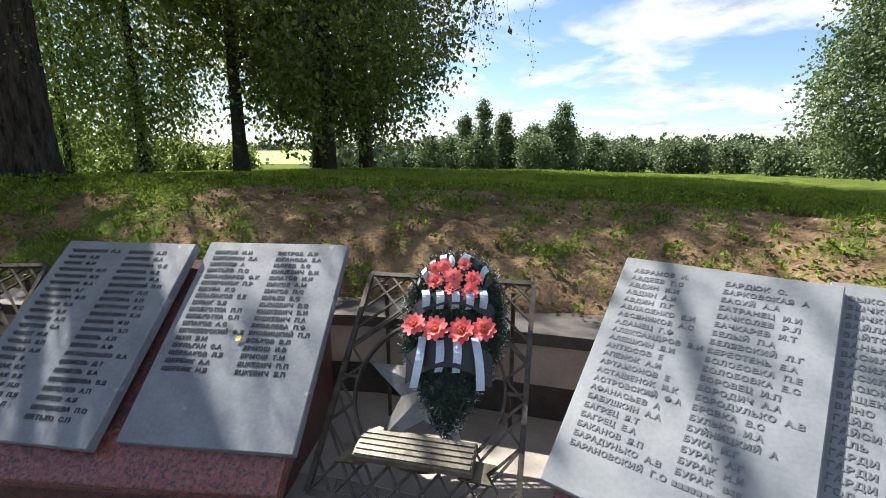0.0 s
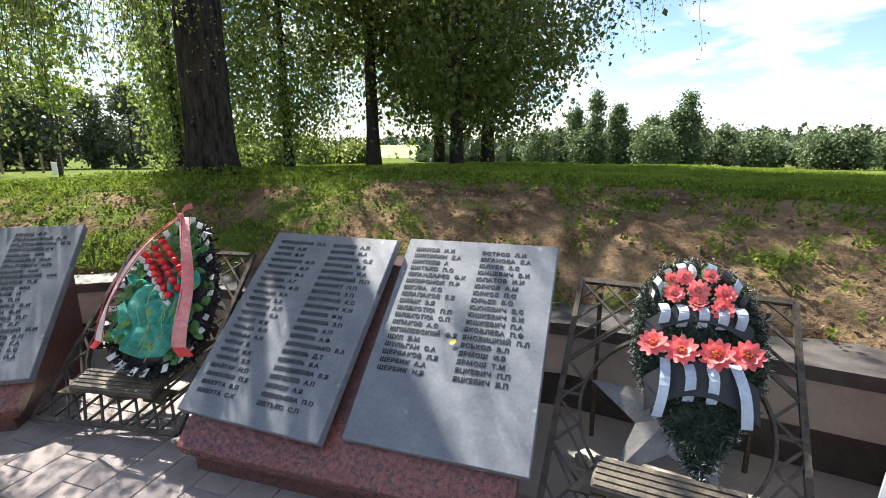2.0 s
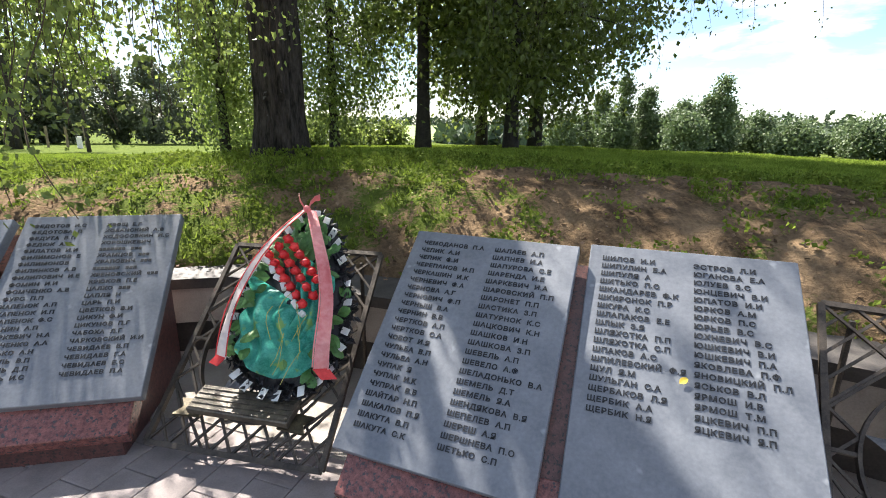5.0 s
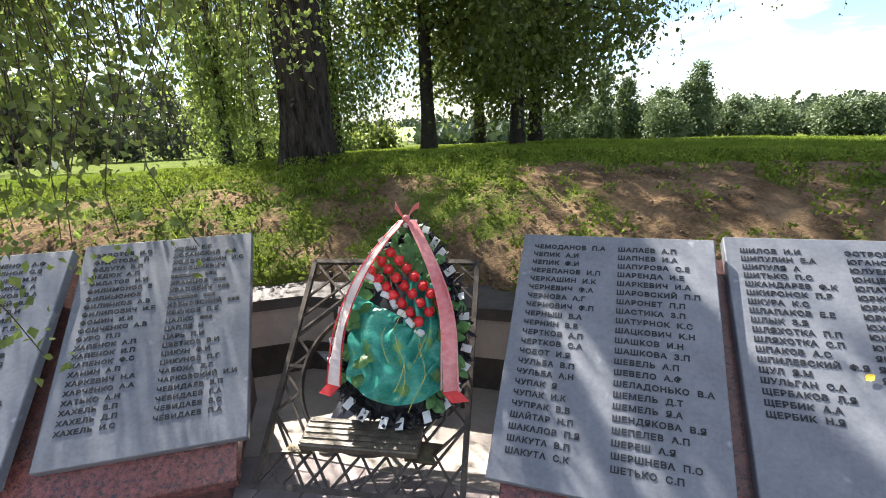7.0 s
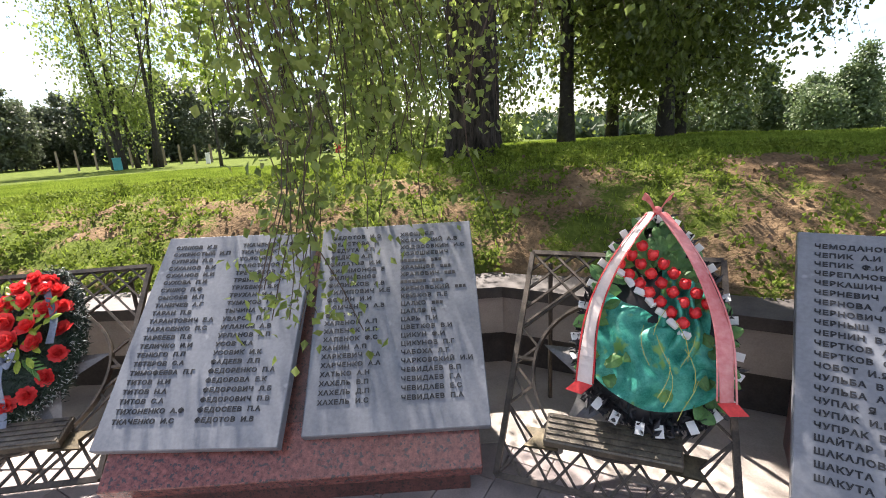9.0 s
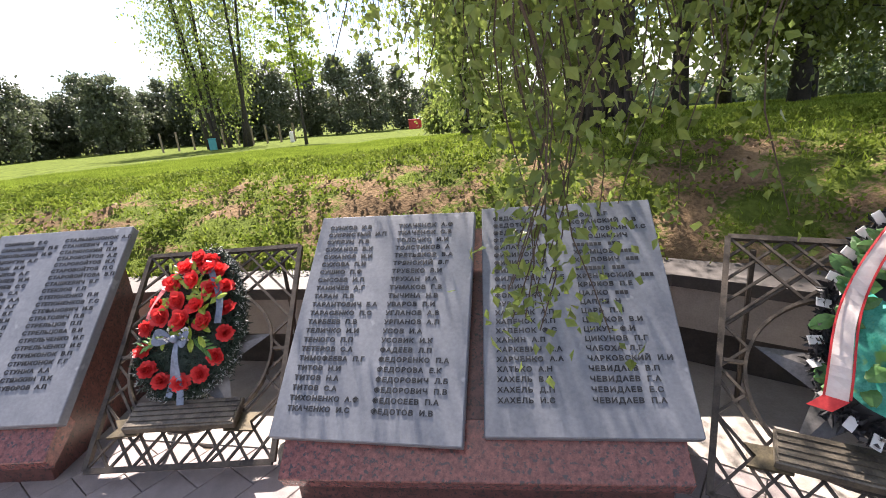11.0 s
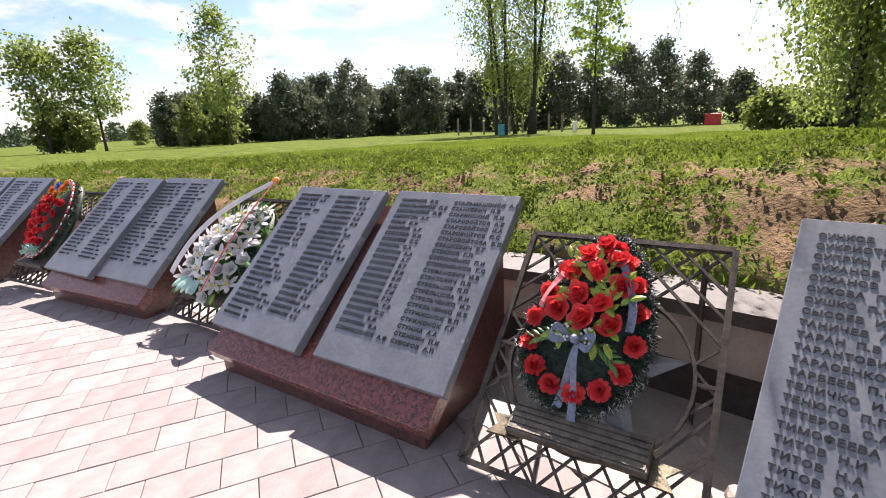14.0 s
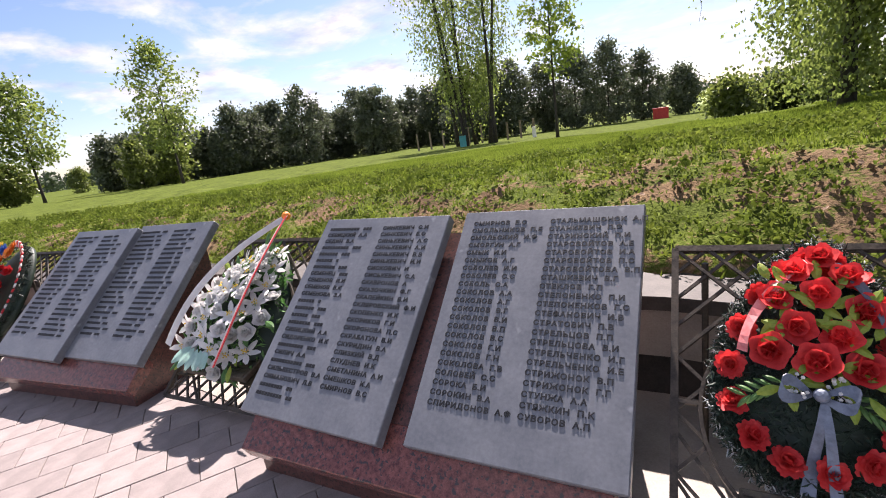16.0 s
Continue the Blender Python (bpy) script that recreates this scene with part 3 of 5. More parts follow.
           "СИНКЕВИЧ С.И|СИНКЕВИЧ Е.О|СИНЬКЕВИЧ А.С|СИНЬКЕВИЧ А.И|СИНЬКЕВИЧ В.В|СИНЬКЕВИЧ И.И|СИСКОВИЧ И|СИСЬКЕВИЧ С.А|СКАВРОНОВ А|СКАЗОЧКИН Ф.Г|СКАПЕЙКИН В.И|СКЛЯРОВСКИЙ Ф.И|СКОПЕНКО И.К|СКОРИКОВ Г.И|СКОРОНОВА П.С|СКРАБАТУН В.И|СКУРИДИН В.А|СЛИЗКИЙ В.Д|СЛУДНЕВ И.К|СМЕТАНИНА А.И|СМЕШКОВ К.А|СМИРНОВ В.С"),
}
for k in ("E2", "E1", "F2", "F1"):
    INS[k] = tuple("|".join("*%d %d" % (int(rng.integers(6, 12)), 3) for _ in range(22)) for _ in range(2))


def text_mesh(body, size, depth):
    cu = bpy.data.curves.new("inscription", "FONT")
    cu.body, cu.size, cu.extrude, cu.resolution_u, cu.space_character = body, size, depth / 2, 1, 1.12
    cu.align_x, cu.offset = "LEFT", 0.0009
    ob = bpy.data.objects.new("inscription", cu)
    scene.collection.objects.link(ob)
    me = bpy.data.meshes.new_from_object(ob.evaluated_get(bpy.context.evaluated_depsgraph_get()))
    bpy.data.objects.remove(ob)
    bpy.data.curves.remove(cu)
    return me


def word_bars(bm, x, y, spec, h, depth):
    """A line that cannot be read: a short raised bar for each worn letter."""
    for n in spec:
        w = 0.0190 * n
        for i in range(n):
            box(bm, x + 0.0190 * i, x + 0.0190 * i + 0.0145, y, y + h, 0, depth)
        x += w + 0.026


def build_slab(k):
    pale = k.startswith("A")
    x0, y0, a = SLABS[k]
    m = pose(x0, y0, SLAB_Z, 0, 0, a) @ pose(0, 0, 0, RECLINE)
    top = thing("memorial_slab", m, "cast slab covered with raised names, grey lightened for stronger sun" if pale else "dark grey cast slab covered with raised names, on a granite plinth",
                "memorial slab", "slabs in the row")
    bm = bmesh.new()
    box(bm, 0, SLAB_W, 0, SLAB_H, -0.055, 0, bevel=0.004)
    part("plate", bm, "slab_pale" if pale else "slab", top)
    lines = [c.split("|") for c in INS[k]]
    size, pitch, depth = 0.0340, {"B1": 0.0432, "C1": 0.0428, "C2": 0.0418}.get(k, 0.0400), 0.0026
    for j, col in enumerate(lines):
        me_all = bmesh.new()
        bars = bmesh.new()
        y = SLAB_H - 0.080
        for ln in col:
            x = 0.055 + 0.365 * j
            words = ln.split(" ")
            nums = []
            if words[0].startswith("*"):
                word_bars(bars, x, y, [int(w.strip("*")) for w in words], 0.017, depth)
            else:
                if len(words) > 1 and words[1].startswith("*"):
                    nums = [int(words[1][1:])]
                    words = words[:1]
                me = text_mesh("  ".join(words), size, depth)
                me.transform(Matrix.Translation((x, y, depth / 2)) @ Matrix.Diagonal((0.96, 0.86, 1, 1)))
                me_all.from_mesh(me)
                if nums:
                    word_bars(bars, x + max(v.co.x for v in me.vertices) - x + 0.03, y, nums, 0.017, depth)
                bpy.data.meshes.remove(me)
            y -= pitch
        lm = "letter_pale" if pale else "letter"
        if len(me_all.verts):
            part("inscription", me_all, lm, top, "column of raised capital letters")
        else:
            me_all.free()
        if len(bars.verts):
            part("worn_inscription", bars, lm, top, "raised lines of worn writing")
        else:
            bars.free()


def build_plinth(k0, k1, width=None):
    """Red granite wedge under a pair of slabs: sloped bed, projecting lip and base coloured darker for shade."""
    a, b = Vector((*corner(k0, 0.05), 0)), Vector((*corner(k1, SLAB_W - 0.05), 0))
    d = b - a
    m = pose(a.x, a.y, 0, 0, 0, math.degrees(math.atan2(d.y, d.x)))
    top = thing("granite_plinth", m, "red polished granite plinth under a pair of slabs", "plinth", "plinths in the row")
    n = d.length
    t = math.tan(radians(RECLINE))
    yf, bed = -0.075, SLAB_Z - 0.075
    zf = bed + yf * t

    def prism(profile, x0, x1):
        bm = bmesh.new()
        A = [bm.verts.new((x0, y, z)) for y, z in profile]
        B = [bm.verts.new((x1, y, z)) for y, z in profile]
        bm.faces.new(A)
        bm.faces.new(B[::-1])
        for i in range(len(A)):
            bm.faces.new((A[i], B[i], B[(i + 1) % len(A)], A[(i + 1) % len(A)]))
        bmesh.ops.recalc_face_normals(bm, faces=bm.faces)
        bmesh.ops.bevel(bm, geom=list(bm.edges), offset=0.004, segments=1, affect="EDGES")
        return bm

    part("cap", prism([(yf, zf), (0.10, zf + (0.10 - yf) * t), (0.14, zf + (0.10 - yf) * t - 0.10), (yf + 0.035, zf - 0.065)], 0, n), "granite", top, "polished red granite cap with a projecting lip")
    part("base", prism([(-0.015, FLOOR - 0.02), (-0.02, zf - 0.03), (0.10, zf + (0.10 - yf) * t - 0.004), (0.80, zf + (0.80 - yf) * t - 0.004), (0.80, FLOOR - 0.02)], 0.05, n - 0.05), "granite_base", top, "brown granite base with shade darkened into its colour")


for k in SLABS:
    build_slab(k)
for p in "ABCDEF":
    build_plinth(p + "1", p + "2")

# ---------------------------------------------------------------- grave panels of wrought iron between the slabs
PANEL_L = 1.106
PANELS = dict(B=(-0.59, 1.76, -13.5, 0.89), C=(-3.28, 1.95, 1.0, 0.89), D=(-5.685, 0.93, 29.5, 0.86), E=(-8.28, -0.20, 30.0, 0.84), F=(-10.42, -1.72, 35.0, 0.80), G=(-12.75, -3.35, 38.0, 0.8))


def build_panel(k):
    x0, y0, a, w = PANELS[k]
    m = pose(x0, y0, 0.17, 0, 0, a) @ pose(0, 0, 0, RECLINE + 1.6)
    top = thing("iron_panel", m, "worn wrought iron panel with lattice, ring and star, leaning back", "iron panel", "iron panels between the slabs")
    L = PANEL_L
    bm = bmesh.new()
    for p, q in (((0, 0), (w, 0)), ((w, 0), (w, L)), ((w, L), (0, L)), ((0, L), (0, 0))):
        bar(bm, (*p, 0), (*q, 0), 0.024, 0.024)
    part("frame", bm, "iron", top)
    cx, cy, r = w / 2, 0.50, 0.355
    bm = bmesh.new()
    n = 44
    rows = []
    for i in range(n):
        t = 2 * math.pi * i / n
        rows.append([bm.verts.new((cx + (r + e) * math.cos(t), cy + (r + e) * math.sin(t), h)) for e, h in ((-0.006, -0.015), (0.006, -0.015), (0.006, 0.015), (-0.006, 0.015))])
    for i in range(n):
        for j in range(4):
            bm.faces.new((rows[i][j], rows[(i + 1) % n][j], rows[(i + 1) % n][(j + 1) % 4], rows[i][(j + 1) % 4]))
    part("ring", bm, "iron", top, "flat iron ring")

    def cut(p, d):
        """Length of a diagonal from p till it meets the ring or the frame."""
        s = 0.0
        while s < 2.0:
            x, y = p[0] + d[0] * s, p[1] + d[1] * s
            if not (0 <= x <= w and 0 <= y <= L) or math.hypot(x - cx, y - cy) < r:
                break
            s += 0.01
        return s

    for top_side in (True, False):
        y0_, dirs = (L, ((0.7, -0.7), (-0.7, -0.7))) if top_side else (0.0, ((0.6, 0.8), (-0.6, 0.8)))
        for i in range(9):
            x = w * (i + 0.0) / 8
            for d in dirs:
                s = cut((min(max(x, 0.001), w - 0.001), y0_), d)
                if s > 0.03:
                    bm = bmesh.new()
                    bar(bm, (x, y0_, 0.004 * d[0]), (x + d[0] * s, y0_ + d[1] * s, 0.004 * d[0]), 0.011, 0.011)
                    part("lattice_bar", bm, "iron", top)
    for side in (0, 1):
        for i in range(3):
            y = 0.30 + 0.19 * i
            for dy in (0.7, -0.7):
                p = (0.002 if side == 0 else w - 0.002, y)
                s = cut(p, (0.7 if side == 0 else -0.7, dy))
                if s > 0.03:
                    bm = bmesh.new()
                    bar(bm, (*p, 0), (p[0] + (0.7 if side == 0 else -0.7) * s, y + dy * s, 0), 0.011, 0.011)
                    part("lattice_bar", bm, "iron", top)
        bm = bmesh.new()
        xa = 0.0 if side == 0 else w
        bar(bm, (xa, 0.52, 0), (cx + (-r if side == 0 else r), 0.52, 0), 0.014, 0.02)
        part("tie", bm, "iron", top)
    # five-pointed star behind the ring
    bm = bmesh.new()
    c1, c2 = bm.verts.new((cx, cy, 0.012)), bm.verts.new((cx, cy, -0.02))
    vs = []
    for i in range(10):
        rr = r * (0.97 if i % 2 == 0 else 0.38)
        t = math.pi / 2 + math.pi * i / 5
        vs.append(bm.verts.new((cx + rr * math.cos(t), cy + rr * math.sin(t), -0.018)))
    for i in range(10):
        bm.faces.new((c1, vs[i], vs[(i + 1) % 10]))
        bm.faces.new((c2, vs[(i + 1) % 10], vs[i]))
    part("star", bm, "star", top, "dull folded metal star")
    # grooved board with scrolled ends at the foot of the ring
    tilt = pose(cx, 0.215, 0.035, -26)
    bm = bmesh.new()
    box(bm, -0.26, 0.26, -0.074, 0.074, -0.02, 0.02, tilt, bevel=0.005)
    board = part("board", bm, "board", top, "grooved dark cast board")
    for i in range(5):
        bm = bmesh.new()
        box(bm, -0.25, 0.25, -0.056 + 0.028 * i - 0.009, -0.056 + 0.028 * i + 0.009, 0.018, 0.025, tilt)
        part("slat", bm, "board", board)
    for s in (-1, 1):
        bm = bmesh.new()
        vs = [(0.20, -0.075), (0.34, -0.085), (0.31, -0.035), (0.35, 0.01), (0.20, 0.02)]
        A = [bm.verts.new(tilt @ Vector((s * x, y, -0.022))) for x, y in vs]
        B = [bm.verts.new(tilt @ Vector((s * x, y, -0.034))) for x, y in vs]
        bm.faces.new(A)
        bm.faces.new(B[::-1])
        for i in range(5):
            bm.faces.new((A[i], B[i], B[(i + 1) % 5], A[(i + 1) % 5]))
        bmesh.ops.recalc_face_normals(bm, faces=bm.faces)
        part("scroll", bm, "scroll", top, "worn brass scroll end")
    for s in (0.1, w - 0.1):
        bm = bmesh.new()
        p = m.inverted() @ (m @ Vector((s, L - 0.06, 0)) * 1.0)
        foot = m @ Vector((s, L - 0.06, 0))
        foot.z = FLOOR
        tube(bm, [p, m.inverted() @ foot], 0.012, 6)
        part("prop", bm, "iron", top, "iron prop behind the panel")
    return m


panel_pose = {k: build_panel(k) for k in PANELS}

# ---------------------------------------------------------------- wreaths


def egg(t, w, h, tip=0.25):
    """Outline of a wreath that narrows to one end: angle to x, y."""
    return w * math.cos(t) * (1 - tip * math.sin(t)), h * math.sin(t)


def petal(bm, m, length, width, cup, n=3):
    """One cupped petal with some depth."""
    rows = []
    for i in range(n + 1):
        s = i / n
        w = width * math.sin(math.pi * (0.05 + 0.87 * s)) * 0.5 if i else 0.0
        z = cup * s * s
        rows.append([bm.verts.new(m @ Vector((s * length, k * w, z + (abs(k) * cup * 0.25 if i else 0.0)))) for k in (-1, 0, 1)])
    for a, b in zip(rows, rows[1:]):
        for j in range(2):
            bm.faces.new((a[j], a[j + 1], b[j + 1], b[j]))


def flower(name, parent, m, size, material, kind="carnation", centre=None):
    bm = bmesh.new()
    R = random
    if kind == "carnation":
        for ring, (n, tilt, s) in enumerate(((12, 8, 1.0), (11, 28, 0.92), (10, 48, 0.80), (8, 66, 0.66), (5, 80, 0.5))):
            for i in range(n):
                petal(bm, m @ pose(0, 0, 0, 0, 0, 360 * i / n + 25 * ring + R.uniform(-8, 8)) @ pose(0, 0, 0, 0, -tilt + R.uniform(-9, 9), 0), size * 0.5 * s, size * 0.44, size * 0.12 * R.uniform(-0.6, 1.4), 2)
    elif kind == "rose":
        for ring, (n, tilt, s) in enumerate(((5, 18, 1.0), (5, 48, 0.8), (4, 68, 0.62), (3, 82, 0.5))):
            for i in range(n):
                petal(bm, m @ pose(0, 0, 0, 0, 0, 360 * i / n + 40 * ring + R.uniform(-8, 8)) @ pose(0, 0, 0, 0, -tilt + R.uniform(-6, 6), 0), size * 0.58 * s, size * 0.62, size * 0.10, 3)
    elif kind == "lily":
        for i in range(6):
            petal(bm, m @ pose(0, 0, 0, 0, 0, 60 * i + R.uniform(-8, 8)) @ pose(0, 0, 0, 0, -28 + R.uniform(-8, 8), 0), size * 0.62, size * 0.26, -size * 0.10, 3)
    elif kind == "dahlia":
        for ring, (n, tilt, s) in enumerate(((11, 8, 1.0), (9, 28, 0.75), (6, 55, 0.45))):
            for i in range(n):
                petal(bm, m @ pose(0, 0, 0, 0, 0, 360 * i / n + 16 * ring) @ pose(0, 0, 0, 0, -tilt + R.uniform(-7, 7), 0), size * 0.54 * s, size * 0.30, size * 0.06, 3)
    elif kind == "bud":
        bmesh.ops.create_icosphere(bm, subdivisions=2, radius=size * 0.5, matrix=m @ Matrix.Diagonal((0.85, 0.85, 1.25, 1)))
        for i in range(4):
            petal(bm, m @ pose(0, 0, -size * 0.4, 0, 0, 90 * i) @ pose(0, 0, 0, 0, -62, 0), size * 0.95, size * 0.75, -size * 0.06, 3)
    bmesh.ops.remove_doubles(bm, verts=bm.verts, dist=size * 0.004)
    ob = part(name, bm, material, parent, smooth=True)
    if centre:
        bm = bmesh.new()
        for i in range(7):
            t = 2.4 * i
            bmesh.ops.create_icosphere(bm, subdivisions=1, radius=size * 0.035, matrix=m @ Matrix.Translation((0.05 * size * math.cos(t) * (i ** 0.5), 0.05 * size * math.sin(t) * (i ** 0.5), size * 0.16)))
        tagged(part("stamen", bm, centre, ob), kind="stuff")
    return ob


def leaf(name, parent, m, length, width, material, cup=-0.02):
    bm = bmesh.new()
    petal(bm, m, length, width, cup, 4)
    return part(name, bm, material, parent)


def fringe(name, parent, ring, depth, count, material, size, tips=None):
    """A garland of needles: ring(t) gives its middle line, depth its thickness."""
    c, e = [], []
    for i in range(count):
        t = random.uniform(0, 2 * math.pi)
        x, y = ring(t, random.uniform(0.86, 1.04))
        c.append((x, y, random.uniform(-depth, depth)))
        if random.random() < 0.10:
            x, y = ring(t, random.uniform(1.02, 1.08))
            e.append((x, y, random.uniform(-depth * 0.5, depth)))
    ob = leaves(name, c, size, material, parent, aspect=0.13)
    if tips:
        leaves("frost", e, size * 0.7, tips, parent, "pale frosted needle tips", aspect=0.16)["kind"] = "stuff"
    return ob


def cushion(parent, outline, h, material, name="backing"):
    """Domed body that the flowers are set in."""
    bm = bmesh.new()
    n, rings = 36, 5
    rows = []
    for j in range(rings + 1):
        s = 1 - j / rings
        rows.append([bm.verts.new((outline(2 * math.pi * i / n, 1)[0] * s, outline(2 * math.pi * i / n, 1)[1] * s, h * (1 - s * s) - 0.02)) for i in range(n)])
    for a, b in zip(rows, rows[1:]):
        for i in range(n):
            if (a[i].co - b[i].co).length > 1e-6:
                bm.faces.new((a[i], a[(i + 1) % n], b[(i + 1) % n], b[i]))
    low = [bm.verts.new((v.co.x, v.co.y, -0.05)) for v in rows[0]]
    for i in range(n):
        bm.faces.new((low[i], low[(i + 1) % n], rows[0][(i + 1) % n], rows[0][i]))
    bm.faces.new(low[::-1])
    bmesh.ops.remove_doubles(bm, verts=bm.verts, dist=1e-4)
    bmesh.ops.recalc_face_normals(bm, faces=bm.faces)
    return part(name, bm, material, parent, smooth=True)


def wreath_pose(k, u, v, lift, turn=0.0, steeper=0.0):
    return panel_pose[k] @ pose(u, v, lift, steeper, 0, turn)


def wreath_black():
    m = wreath_pose("B", 0.525, 0.755, 0.035, 4, 8)
    top = thing("wreath", m, "dark fir wreath with coral flowers and striped black and silver ribbons", "wreath", "wreaths on the panels")

    def o(t, s):
        x, y = egg(t, 0.235, 0.43, -0.22)
        y += 0.0
        if y < -0.1:
            x *= 1 - 0.45 * min(1, (-0.1 - y) / 0.36)
        return x * s, y * s

    cushion(top, o, 0.07, "fir")
    fringe("fir_garland", top, o, 0.06, 5200, "fir", 0.035, "tip")
    c = []
    for i in range(4200):
        t, s = random.uniform(0, 2 * math.pi), random.uniform(0, 0.95) ** 0.6
        x, y = o(t, s)
        c.append((x, y, 0.07 * (1 - s * s) + random.uniform(0, 0.02)))
    leaves("fir_filling", c, 0.032, "fir", top, aspect=0.14)
    for y0, hgt, xs in ((0.16, 0.085, (-0.135, -0.065, 0.01, 0.08, 0.145)), (-0.11, 0.155, (-0.125, -0.045, 0.035, 0.12))):
        bm = bmesh.new()
        strip(bm, [(-0.20 + 0.4 * i / 10, y0 + 0.01 - 0.3 * (i / 10 - 0.5) ** 2, 0.06 + 0.05 * math.sin(math.pi * i / 10)) for i in range(11)], hgt * 0.9, lambda i: (0, 1, 0.1))
        part("black_band", bm, "black", top, "folded black ribbon")
        for j, x in enumerate(xs):
            bm = bmesh.new()
            n = 8
            long = 0.0 if y0 > 0 else (0.075 if j in (0, 3) else 0.0)
            pts = [(x + (0.012 * math.sin(3 * i / n) - (0.03 * (1 if j < 2 else -1) * (i / n) if long > 0.05 else 0)), y0 + hgt * 0.5 - (hgt + long) * i / n, 0.105 + 0.03 * math.sin(math.pi * i / n) - (0.03 * i / n)) for i in range(n + 1)]
            strip(bm, pts, 0.038, lambda i: (1, 0.05, 0.15 * math.sin(i)))
            part("ribbon", bm, "ribbon", top, "silver blue ribbon fold")
    for i in range(9):
        t = math.pi * (0.06 + 0.88 * i / 8)
        if i in (4,):
            continue
        bm = bmesh.new()
        x, y = 0.18 * math.cos(t), 0.20 + 0.18 * math.sin(t)
        strip(bm, [(x * (0.85 + 0.2 * s), y - 0.03 + 0.07 * s, 0.075 + 0.035 * math.sin(math.pi * s)) for s in (0, 0.25, 0.5, 0.75, 1)], 0.035, lambda i, t=t: (-math.sin(t), math.cos(t), 0.2))
        part("ribbon", bm, "ribbon" if i % 2 else "black", top)
    for x, y, s in ((-0.17, 0.02, 0.115), (-0.065, 0.0, 0.125), (0.06, -0.005, 0.125), (0.165, 0.005, 0.115)):
        flower("flower", top, pose(x, y, 0.115, random.uniform(-15, 5), random.uniform(-10, 10), random.uniform(0, 60)), s, "coral", "dahlia", "yellow")
    for x, y, s in ((0.0, 0.27, 0.095), (-0.09, 0.25, 0.085), (0.10, 0.26, 0.085), (-0.05, 0.33, 0.075), (0.05, 0.34, 0.07), (0.0, 0.21, 0.08), (0.09, 0.19, 0.09), (-0.10, 0.32, 0.06)):
        flower("flower", top, pose(x, y, 0.105, random.uniform(-15, 15), random.uniform(-15, 15), random.uniform(0, 60)), s, "coral", "dahlia", "white")
    for i in range(9):
        t = random.uniform(0, 6.28)
        leaf("silk_leaf", top, pose(0.08 * math.cos(t), 0.26 + 0.07 * math.sin(t), 0.09, 0, -20, math.degrees(t)), 0.07, 0.035, "white" if i % 3 == 0 else "green")


